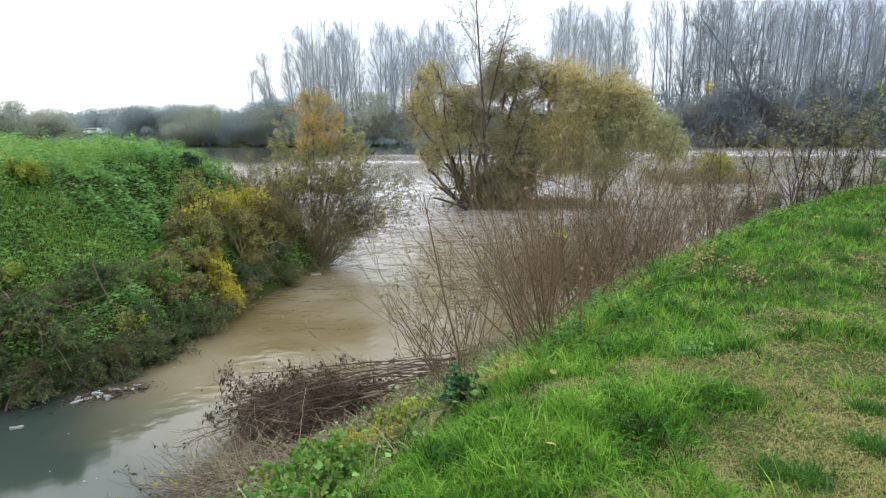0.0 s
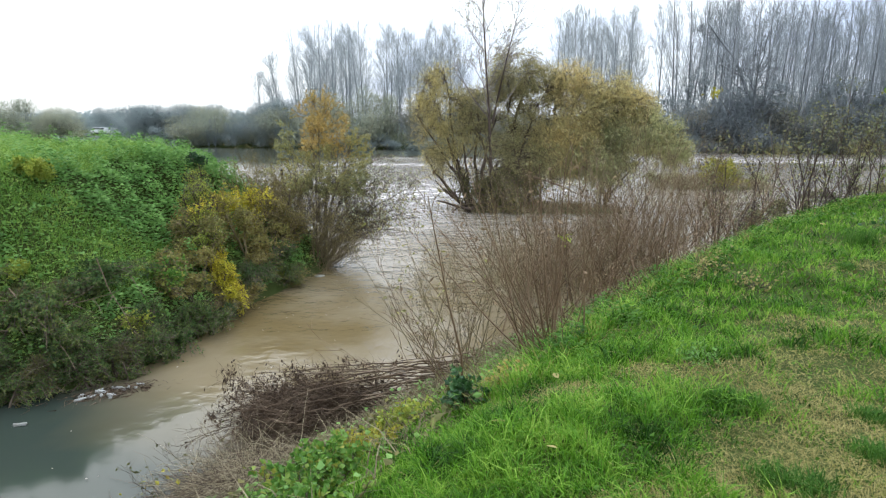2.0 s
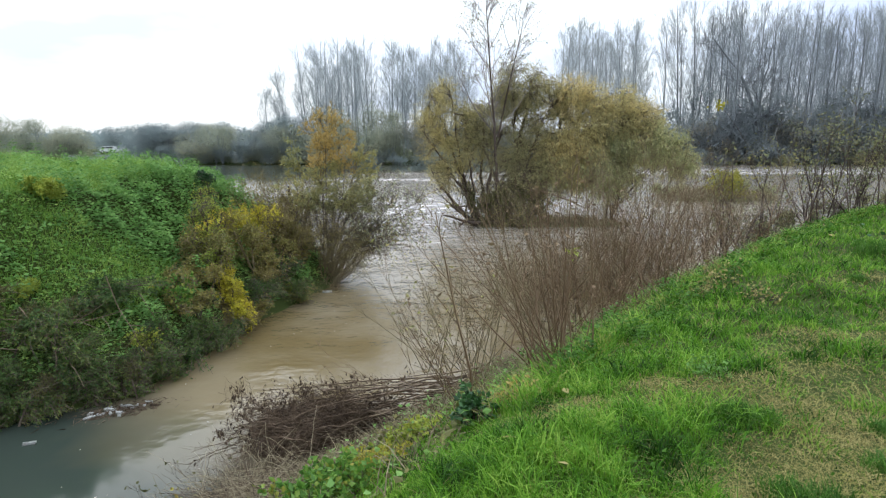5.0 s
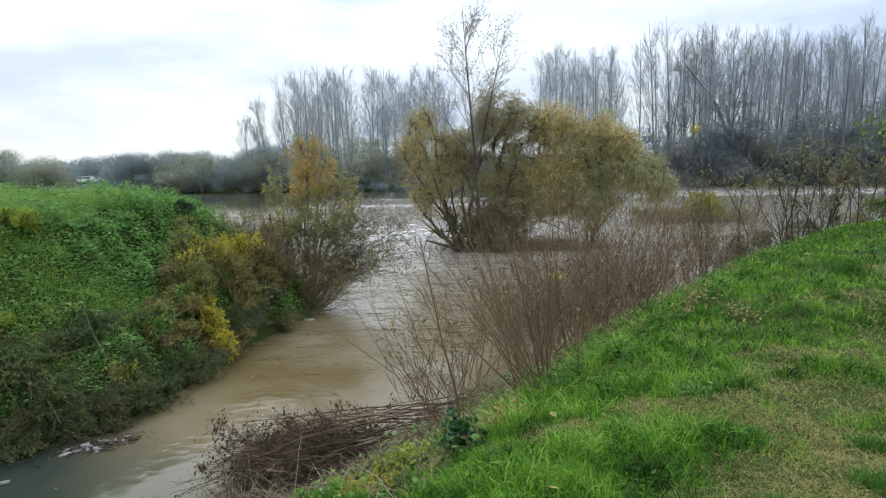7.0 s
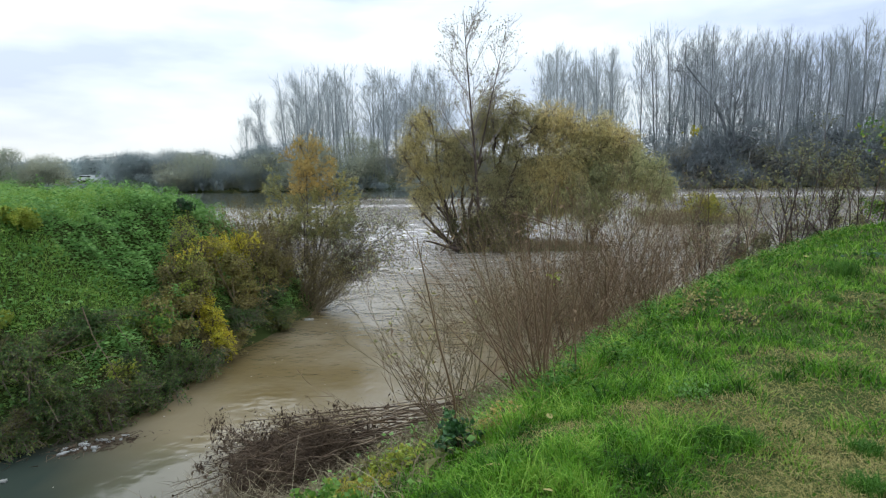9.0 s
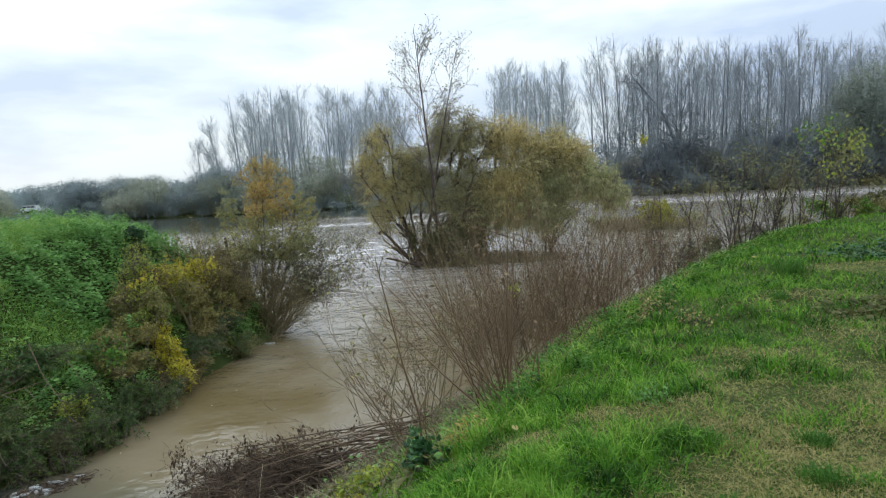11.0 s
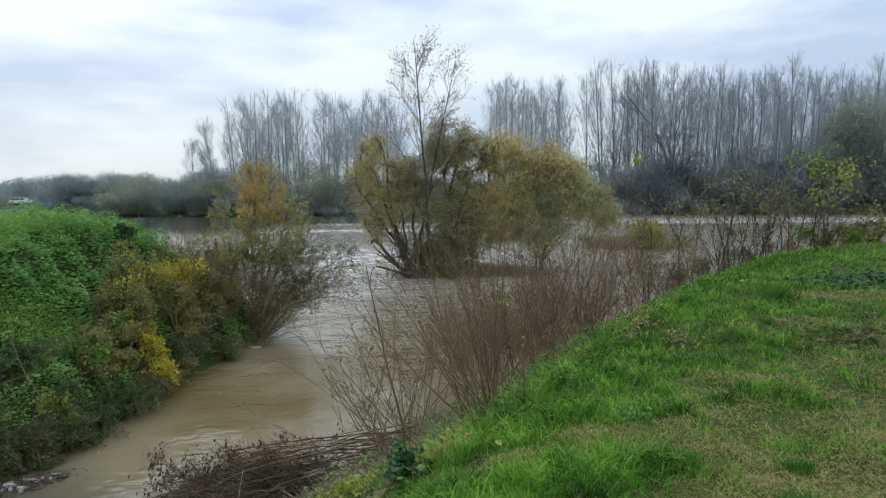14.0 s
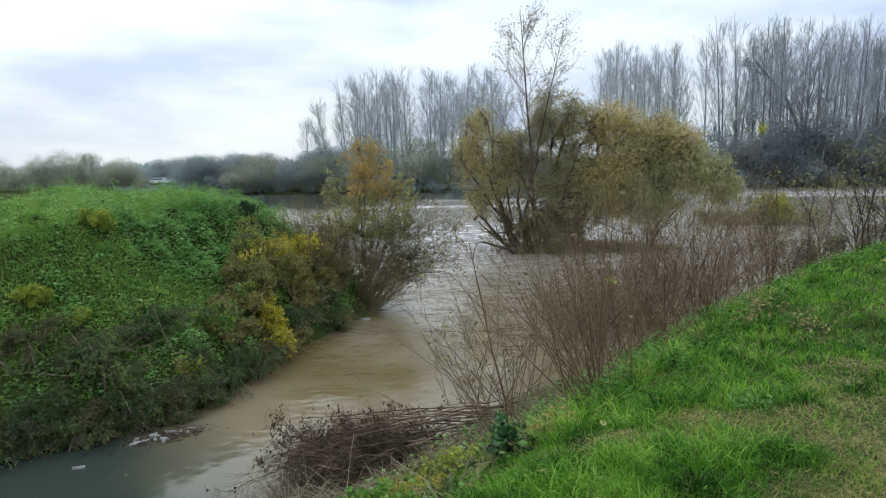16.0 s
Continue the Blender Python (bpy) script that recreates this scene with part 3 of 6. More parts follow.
def bank_bush(seed, wide, tall, leaf, n_leaf, mat=None, name="far_bush", label="hazy olive willow bush on the far shore", group="bushes on the far shore", category="bush", clear=0.12, least=0.012, width=0.45, twig=None, coarse=False):
    """A rounded, leafy bush: stems, twigs and a loose crown of leaves with an uneven outline."""
    rng = np.random.default_rng(seed)
    mat = mat or M_HAZELEAF
    top = thing(name, label, category, group=group)
    stems = max(4, int(wide * 1.2))
    d = rng.normal(0, 0.35, (stems, 3)); d[:, 2] = 1
    S, SR = sweep(rng, np.c_[rng.normal(0, wide * 0.10, (stems, 2)), np.zeros(stems)], d, rng.uniform(0.5, 0.75, stems) * tall, np.full(stems, 0.012 * tall + 0.01), 6, 0.12, 0.1, 0.4)
    lumps = 14 if coarse else 8
    c = np.c_[rng.uniform(-0.36, 0.36, (lumps, 2)) * wide, rng.uniform(0.04 if coarse else 0.25, 0.74, lumps) * tall]
    tg = np.concatenate([in_ball(rng, 13 if coarse else 24, ci, (wide * rng.uniform(0.14, 0.24), wide * rng.uniform(0.14, 0.24), tall * rng.uniform(0.16, 0.27)), 0.4) for ci in c])
    tg[:, 2] = np.maximum(tg[:, 2], clear * tall * rng.uniform(0.5, 1.5, len(tg)))
    A, AR = reach(rng, tg, S, SR, 3 if coarse else 4, 0.5, 0.1, least)
    B, BR = sprout(rng, A, AR, 9 if coarse else 4, (0.1, 1.0), (25, 80), (0.08 * tall, 0.22 * tall), 0.6, 2, 0.15, 0.05, least * 0.7)
    fine = flecks(rng, B[:, 0], B[:, 1] - B[:, 0], np.linalg.norm(B[:, 1] - B[:, 0], axis=1), BR[:, 0]) if coarse else tris(*tubes(B, BR, 3))
    part("stemwork", mesh_of("stemwork", *joined(tris(*tubes(S, SR, 5)), tris(*tubes(A, AR, 3)), fine), twig or M_TWIG), top)
    if n_leaf:
        if coarse:
            green = flecks_on(rng, B, BR, max(1, n_leaf // len(B)), (leaf * 0.5, leaf * 1.5), (leaf * width * 0.4, leaf * width * 0.8), (20, 90), (0.0, 1.0))
        else:
            green = leaves_on(rng, B, BR, max(1, n_leaf // len(B)), (leaf * 0.6, leaf * 1.4), (leaf * width * 0.6, leaf * width), 0.1)
        part("foliage", mesh_of("foliage", *green, mat), top)
    return top


PLACED = set()


def place(made, k, m):
    """The k-th of the things made where it is still free, else a copy of it, set at m."""
    ob = made[k % len(made)]
    if ob.name in PLACED:
        ob = copy_thing(ob, m)
    PLACED.add(ob.name)
    ob.matrix_basis = m


def plant(made, spots, sizes=(0.85, 1.2), seed=0):
    """Set the spots with the things made and copies of them in turn."""
    rng = random.Random(seed)
    for k, (x, y) in enumerate(spots):
        m = pose(x, y, ground_z(x, y) - 0.05, 0, 0, rng.uniform(0, 360))
        s = rng.uniform(*sizes)
        place(made, k, m @ Matrix.Diagonal((s, s, s * rng.uniform(0.93, 1.08), 1)))


rng = random.Random(5)
# stands of poplars: tall on the right, two groups towards the middle, lighter by the haze in their colour, a leaning
# edge on the left
def stand(made, x0, x1, rows_, gap, sizes, seed, skip=()):
    spots = []
    for y in rows_:
        x = x0 + rng.uniform(0, gap[0])
        while x < x1:
            if not any(abs(x - k) < 1.3 for k in skip):
                spots.append((x, y + rng.uniform(-1.5, 1.5)))
            x += rng.uniform(*gap)
    plant(made, spots, sizes, seed)


stand([poplar(11 + k, 25.5, 0.0, M_HAZESTAND) for k in range(6)], 40, 112, (107, 113, 120), (2.0, 3.2), (0.9, 1.06), 1, (78.5,))
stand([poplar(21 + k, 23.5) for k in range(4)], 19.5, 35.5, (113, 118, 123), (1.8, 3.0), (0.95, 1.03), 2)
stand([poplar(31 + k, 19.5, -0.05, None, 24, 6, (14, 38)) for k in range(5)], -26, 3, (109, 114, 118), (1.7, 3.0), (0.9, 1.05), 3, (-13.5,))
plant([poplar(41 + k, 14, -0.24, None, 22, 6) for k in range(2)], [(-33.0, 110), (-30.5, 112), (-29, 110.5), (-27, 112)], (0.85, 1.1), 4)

# back row in the palest bark, as haze between the trunks
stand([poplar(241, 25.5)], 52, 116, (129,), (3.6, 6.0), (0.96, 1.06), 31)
stand([poplar(46 + k, 23, 0.0, M_HAZESTAND) for k in range(2)], 41, 72, (97.6,), (4.0, 7.0), (0.9, 1.05), 25)
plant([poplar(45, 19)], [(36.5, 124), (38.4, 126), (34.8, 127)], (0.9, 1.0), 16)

# one dark, gnarled tree in front of the tall stand
def gnarled_tree(seed, tall):
    rng = np.random.default_rng(seed)
    top = thing("gnarled_tree", "dark gnarled bare tree before the poplar stand", "tree", (48.0, 98, ground_z(48.0, 98)))
    T, TR = sweep(rng, np.zeros((2, 3)), np.array([[0.05, 0, 1.0], [-0.07, 0, 1]]), np.array([tall, tall * 0.8]), np.array([0.42, 0.26]), 11, 0.13, 0.05, 0.2)
    part("trunk", mesh_of("trunk", *tubes(T, TR, 7), M_GNARL, True), top)
    A, AR = sprout(rng, T, TR, 16, (0.25, 0.95), (35, 75), (3.5, 8.5), 0.45, 8, 0.26, 0.05, 0.06)
    B, BR = sprout(rng, A, AR, 7, (0.2, 1.0), (30, 70), (1.2, 3.0), 0.5, 5, 0.2, 0.05, 0.03)
    C, CR = sprout(rng, B, BR, 5, (0.2, 1.0), (25, 60), (0.6, 1.3), 0.6, 3, 0.15, 0.05, 0.014)
    part("crown", mesh_of("crown", *joined(tubes(A, AR, 5), tubes(B, BR, 4), tubes(C, CR, 3)), M_GNARL), top, "bare twisted limbs")


gnarled_tree(51, 23)

rng = random.Random(6)
def strip(made, x0, x1, y, gap, sizes, seed, skip=()):
    spots, x = [], x0
    while x < x1:
        if not any(a < x < b for a, b in skip):
            spots.append((x, y + rng.uniform(-1.2, 1.2)))
        x += rng.uniform(*gap)
    plant(made, spots, sizes, seed)


SHOREG, UNDERG = "bushes on the far shore", "undergrowth on the far shore"
OLIVE = [far_bush(61 + k, 9, 6.6, M_HAZELEAF, "far_bush", "hazy olive willow bush on the far shore", SHOREG) for k in range(4)]
DARK = [far_bush(71 + k, 8.5, 7, M_HAZEDARK, "dark_far_bush", "undergrowth bush on the far shore, tinted blue-grey for haze", UNDERG) for k in range(4)]
BROWN = [far_bush(76 + k, 8, 7, M_HAZEBROWN, "brown_far_bush", "hazy brown bare bush among the trees of the far shore", UNDERG, skin=7000) for k in range(3)]
FRINGE = [far_bush(87 + k, 5.5, 2.4, M_HAZEDARK, "shore_bush", "low haze-grey bush hanging over the far waterline", SHOREG, lumps=6, skin=3000) for k in range(2)]


def groves(made, spots, seed):
    """Bushes set at given places and heights: x, y, height relative to the one made."""
    g = random.Random(seed)
    for k, (x, y, s) in enumerate(spots):
        m = pose(x, y, ground_z(x, y) - 0.05, 0, 0, g.uniform(0, 360)) @ Matrix.Diagonal((g.uniform(0.85, 1.1), g.uniform(0.85, 1.1), s, 1))
        place(made, k, m)


groves(OLIVE, [(-85, 106, 1.0), (-80, 104, 1.1), (-75.5, 106, 1.18), (-71, 104, 1.15), (-67, 107, 1.02), (-66.5, 104, 0.9), (-41.5, 100, 1.02), (-37.5, 99, 1.05), (-35, 101, 0.9),
               (-17, 101, 1.4), (-13.5, 100, 1.6), (-10, 101.5, 1.45), (-24, 100, 1.1), (-92, 107, 1.0), (-98, 108, 0.95), (-104, 108, 1.0), (-110, 110, 0.9), (-20.5, 98.5, 1.0), (-28, 99, 0.95)], 7)
groves(DARK, [(-53.6, 107, 0.86), (-52, 104, 0.98), (-48, 103, 1.0), (-44.5, 104, 0.95), (-31.5, 101, 1.05), (-28, 102, 1.2), (-24, 103, 1.35), (-20, 104, 1.45), (1.5, 101, 1.05),
              (-61, 133, 0.75), (-54, 132, 0.85), (-66, 134, 0.8), (-72, 132, 0.9), (-48, 118, 1.0), (-40, 112, 1.0), (-33, 110, 0.9), (-58.5, 108, 0.12)], 8)
groves(BROWN, [(-6, 101, 1.15), (-2.5, 100, 1.25), (1.5, 103, 1.4), (5.5, 100, 1.1), (-30, 104, 0.9), (-46, 106, 0.9)], 9)
UNDER = [far_bush(171 + k, 8.5, 7, M_HAZEUNDER, "dark_far_bush", "undergrowth bush below the poplars, tinted blue-grey for haze", UNDERG) for k in range(4)]
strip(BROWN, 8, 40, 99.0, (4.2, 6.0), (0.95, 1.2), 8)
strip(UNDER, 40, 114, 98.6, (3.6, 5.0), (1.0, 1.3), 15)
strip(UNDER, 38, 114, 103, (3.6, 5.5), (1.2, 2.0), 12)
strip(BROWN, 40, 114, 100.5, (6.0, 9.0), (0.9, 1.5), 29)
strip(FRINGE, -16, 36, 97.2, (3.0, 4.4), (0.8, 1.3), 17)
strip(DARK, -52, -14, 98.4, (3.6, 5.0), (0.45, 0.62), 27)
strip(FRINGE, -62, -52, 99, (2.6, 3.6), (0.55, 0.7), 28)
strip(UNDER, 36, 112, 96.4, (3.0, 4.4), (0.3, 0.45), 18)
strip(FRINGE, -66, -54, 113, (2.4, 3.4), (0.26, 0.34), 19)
tallg = [far_bush(81 + k, 10, 14, M_HAZEGREEN, "far_leafy_tree", "tall hazy green leafy tree by the poplar stand", "leafy trees on the far shore", "tree", 18, 24000) for k in range(2)]
plant(tallg, [(73, 97.6), (93, 100), (103, 100)], (0.9, 1.0), 13)
plant(tallg, [(81.5, 99.5), (88, 100)], (1.4, 1.5), 23)
strip([far_bush(85, 7, 4.5, M_WILLOW, "tawny_far_bush", "tawny low bush at the far waterline", SHOREG, lumps=7, skin=3600)], 34, 100, 95.8, (11, 20), (0.5, 0.8), 14)


def far_woods():
    """The hazy belt of woods beyond the far shore."""
    g = np.random.default_rng(91)
    p, q = [], []
    for k in range(150):
        c = np.array([-430 + 860 * k / 149 + g.uniform(-3, 3), g.uniform(150, 215), 0])
        rz = g.uniform(2.2, 3.6)
        r = (g.uniform(5, 9), 6, rz)
        p.append(in_ball(g, 450, (c[0], c[1], 1.6 + rz * 0.8), r, 0.7)); q.append(in_ball(g, 260, (c[0], c[1], 1.6 + rz * 0.7), np.array(r) * 0.86, 0.2))
    p, q = np.concatenate(p), np.concatenate(q)
    p, q = p[p[:, 2] > 1.3], q[q[:, 2] > 1.3]
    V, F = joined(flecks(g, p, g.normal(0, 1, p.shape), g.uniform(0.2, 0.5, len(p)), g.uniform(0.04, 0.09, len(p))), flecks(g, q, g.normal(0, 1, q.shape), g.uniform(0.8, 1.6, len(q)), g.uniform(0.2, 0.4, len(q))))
    thing("far_woods", "hazy grey belt of woods on the horizon", "woods", kind="stuff", me=mesh_of("far_woods", V, F, M_HAZEDARK))


far_woods()


# ---- vehicles parked on the far shore ----
def box_bm(bm, size, at, bevel=0.04):
    r = bmesh.ops.create_cube(bm, size=1, matrix=Matrix.Translation(at) @ Matrix.Diagonal((*size, 1)))
    bmesh.ops.bevel(bm, geom=list({e for v in r["verts"] for e in v.link_edges}), offset=bevel, segments=2, affect="EDGES")


def bm_mesh(name, bm, mat):
    me = bpy.data.meshes.new(name); bm.to_mesh(me); bm.free(); me.materials.append(mat)
    return me


def vehicle(name, label, category, length, tall, cabin, at):
    top = thing(name, label, category, at)
    bm = bmesh.new()
    box_bm(bm, (length, 1.8, tall * 0.5), (0, 0, 0.35 + tall * 0.25), 0.10)
    part("body", bm_mesh("body", bm, M_PAINT), top)
    bm = bmesh.new()
    box_bm(bm, (length * cabin, 1.65, tall * 0.46), (length * (0.5 - cabin / 2) * 0.4, 0, 0.35 + tall * 0.70), 0.14)
    part("cabin", bm_mesh("cabin", bm, M_PAINT), top)
    for sx in (-1, 0, 1):
        bm = bmesh.new()
        box_bm(bm, (length * cabin * 0.26, 0.03, tall * 0.24), (length * (0.5 - cabin / 2) * 0.4 + sx * length * cabin * 0.30, -0.83, 0.35 + tall * 0.72), 0.01)
        part("side_window", bm_mesh("side_window", bm, M_GLASS), top)
    for sx in (-0.32, 0.32):
        for sy in (-0.8, 0.8):
            bm = bmesh.new()
            bmesh.ops.create_cone(bm, cap_ends=True, segments=16, radius1=0.33, radius2=0.33, depth=0.22, matrix=Matrix.Translation((sx * length, sy, 0.33)) @ Matrix.Rotation(radians(90), 4, "X"))
            wheel = part("wheel", bm_mesh("wheel", bm, M_RUBBER), top)
            bm = bmesh.new()
            bmesh.ops.create_cone(bm, cap_ends=True, segments=12, radius1=0.19, radius2=0.17, depth=0.24, matrix=Matrix.Translation((sx * length, sy, 0.33)) @ Matrix.Rotation(radians(90), 4, "X"))
            part("rim", bm_mesh("rim", bm, M_PAINT), wheel)
    return top


vehicle("white_van", "white van parked on the far bank", "van", 3.0, 1.15, 0.86, (-70.6, 125, ground_z(-70.6, 125) - 0.02))
vehicle("white_car", "white car parked on the far bank", "car", 3.2, 1.05, 0.55, (-67.4, 125, ground_z(-67.4, 125) - 0.02)).rotation_euler = (0, 0, radians(65))


# ---- the island willows ----
def willow(seed, at, limbs, balls, n1, mat, label, thick=0.16, leaf_n=7, fork=None, leaf=((0.05, 0.10), (0.006, 0.011))):
    """A many-stemmed willow: limbs to given heads, branches that end in separate sprays of drooping twigs with narrow leaves."""
    rng = np.random.default_rng(seed)
    x, y = at
    z0 = ground_z(x, y) - 0.05
    foot = np.array([x, y, z0])
    top = thing("willow_tree", label, "tree", tuple(foot))
    S, SR = [], []
    for hx, hy, hz in limbs:
        b = np.r_[rng.normal(0, 0.25, 2), 0]
        h = np.array([hx, hy, hz]) - foot; L = np.linalg.norm(h - b)
        mid = b + (h - b) * 0.45 + np.r_[rng.normal(0, 0.09, 2), -0.05] * L if fork is None else np.array(fork) - foot + rng.normal(0, 0.2, 3)
        s = np.linspace(0, 1, 10)[:, None]
        S.append((1 - s) ** 2 * b + 2 * s * (1 - s) * mid + s ** 2 * h + rng.normal(0, 0.022, (10, 3)) * s * L * 0.6)
        SR.append(thick * rng.uniform(0.6, 1.15) * np.linspace(1, 0.16, 10))
    S, SR = np.array(S), np.array(SR)
    for k in range(len(S)):
        part("limb", mesh_of("limb", *tubes(S[k:k + 1], SR[k:k + 1], 8), M_BARK, True), top)
    share = np.array([(r[0] * r[1] * r[2]) ** 0.67 for _, r in balls]); share = share / share.sum()
    t1 = np.concatenate([in_ball(rng, max(4, int(n1 * w)), np.array(c) - foot, r, 0.25) for (c, r), w in zip(balls, share)])
    A, AR = reach(rng, t1, S, SR, 8, 0.42, 0.05, 0.011)
    D, DR = sprout(rng, S, SR, 13, (0.2, 0.95), (30, 70), (0.7, 1.8), 0.4, 6, 0.10, 0.05, 0.009)
    B, BR = sprout(rng, A, AR, 13, (0.35, 1.0), (18, 62), (0.4, 1.0), 0.6, 4, 0.12, -0.02, 0.006)
    C, CR = sprout(rng, B, BR, 5, (0.2, 1.0), (15, 55), (0.25, 0.65), 0.6, 3, 0.12, -0.16, 0.0035)
    E, ER = sprout(rng, D, DR, 7, (0.3, 1.0), (20, 60), (0.3, 0.8), 0.6, 3, 0.12, 0.04, 0.004)
    fine = [flecks(rng, q[:, 0], q[:, -1] - q[:, 0], np.linalg.norm(q[:, -1] - q[:, 0], axis=1), np.full(len(q), 0.0045)) for q in (C, E)]
    part("branchwork", mesh_of("branchwork", *joined(tris(*tubes(A, AR, 5)), tris(*tubes(D, DR, 4)), tris(*tubes(B, BR, 3)), *fine), M_TWIG), top)
    part("crown", mesh_of("crown", *joined(flecks_on(rng, C, CR, 2 * leaf_n, *leaf, (15, 65), (0.1, 1.0), 0.5), flecks_on(rng, E, ER, 8, (0.05, 0.09), (0.006, 0.011), (15, 65), (0.1, 1.0), 0.5)), mat), top, "loose sprays of narrow autumn leaves")
    return top


willow(101, (1.2, 28.5), [(-0.9, 28.5, 5.6), (-1.3, 28.3, 4.2), (-0.1, 28.6, 5.9), (-1.0, 28.2, 2.5), (0.5, 28.7, 4.4), (-0.6, 28.0, 1.5)],
       [((-0.55, 28.5, 5.55), (1.0, 0.95, 1.1)), ((-0.9, 28.4, 4.2), (0.8, 0.8, 1.0)), ((0.4, 28.6, 3.7), (1.0, 1.0, 0.9)), ((-0.3, 28.4, 2.5), (1.0, 0.9, 0.7)), ((0.55, 28.9, 5.0), (0.9, 0.8, 0.7))],
       105, M_WILLOW, "yellowing many-stemmed willow standing in flood water", 0.12, 3)
willow(102, (2.3, 28.7), [(2.6, 28.7, 6.9), (3.6, 28.6, 6.9), (1.6, 28.9, 5.6), (4.3, 28.5, 5.4), (1.2, 28.4, 4.0), (2.2, 28.2, 4.6), (3.4, 28.2, 3.0), (2.0, 28.0, 2.6)],
       [((3.1, 28.7, 6.35), (1.3, 1.2, 1.05)), ((1.9, 28.8, 5.0), (1.0, 1.0, 1.0)), ((4.1, 28.6, 5.3), (1.1, 1.1, 1.1)), ((2.3, 28.5, 3.5), (1.2, 1.1, 1.0)), ((3.4, 28.3, 2.3), (1.3, 1.0, 0.9)), ((3.9, 28.6, 3.8), (1.2, 1.0, 1.1)), ((1.0, 28.8, 4.5), (0.9, 0.9, 1.0)), ((2.6, 28.8, 5.7), (1.0, 1.0, 0.9)), ((4.3, 28.8, 6.1), (0.9, 0.9, 0.75))],
       240, M_WILLOW, "tall golden-olive willow standing in flood water", 0.15, 3)
willow(103, (3.4, 28.8), [(5.3, 28.9, 6.1), (6.4, 28.8, 5.9), (7.4, 29.0, 5.9), (5.0, 28.6, 4.8), (7.0, 28.6, 4.4), (8.4, 28.9, 5.0)],
       [((5.4, 28.9, 5.65), (1.2, 1.2, 0.95)), ((7.4, 28.9, 5.35), (1.3, 1.2, 1.0)), ((6.3, 28.6, 4.5), (1.3, 1.2, 0.9)), ((8.5, 28.9, 4.6), (0.95, 1.1, 1.05)), ((4.9, 28.4, 3.6), (1.1, 0.9, 0.9)), ((6.0, 28.5, 3.3), (1.2, 1.0, 0.9)), ((5.2, 28.4, 2.4), (1.0, 0.8, 0.7))],
       235, M_GOLD, "golden-yellow willow standing in flood water", 0.12, 3, (4.5, 28.8, 2.9), ((0.07, 0.13), (0.009, 0.016)))
willow(104, (7.4, 28.9), [(8.9, 29.0, 4.0), (10.4, 28.9, 3.3), (7.4, 29.1, 3.6), (9.6, 28.8, 2.8), (6.0, 28.7, 3.2)],
       [((9.5, 28.9, 3.7), (1.3, 1.2, 0.95)), ((8.0, 28.8, 3.5), (1.4, 1.2, 0.9)), ((6.2, 28.6, 3.0), (1.4, 1.1, 0.8)), ((10.6, 28.9, 2.8), (0.75, 0.9, 0.6)), ((4.6, 28.5, 2.4), (1.2, 1.0, 1.0)), ((7.2, 28.5, 2.3), (1.3, 1.0, 0.8))],
       205, M_WILLOWG, "olive-green drooping willow at the river's edge", 0.08, 2, (7.7, 28.9, 1.7), ((0.09, 0.17), (0.014, 0.024)))
# ivy-dark tangle round the foot of the first willow, and dry stalks along the island
b = bank_bush(106, 2.4, 2.4, 0.10, 2600, M_SCRUB, "thicket", "dark brown thicket at the foot of the willows", "island thickets", "bush", 0.05, 0.006, coarse=True)
plant([b], [(2.4, 28.0), (3.2, 27.9), (1.7, 28.1), (1.1, 28.3), (2.8, 28.4), (3.9, 28.2)], (0.85, 1.2), 10)
b = bank_bush(105, 2.6, 1.5, 0.08, 4200, M_WILLOWG, "low_willow", "low yellow-green willow bush on the gravel bar", "bushes on the bar", "bush", 0.05, 0.005, coarse=True)
plant([b], [(19.0, 41.0), (21.0, 41.4), (14.2, 41.6), (15.0, 41.2)], (0.7, 1.0), 11)
plant([bank_bush(107, 3.6, 1.9, 0.09, 12000, M_YELLOW, "low_willow", "round yellow-green willow bush on the gravel bar", "bushes on the bar", "bush", 0.02, 0.005, coarse=True)], [(17.9, 40.4)], (1.0, 1.05), 20)


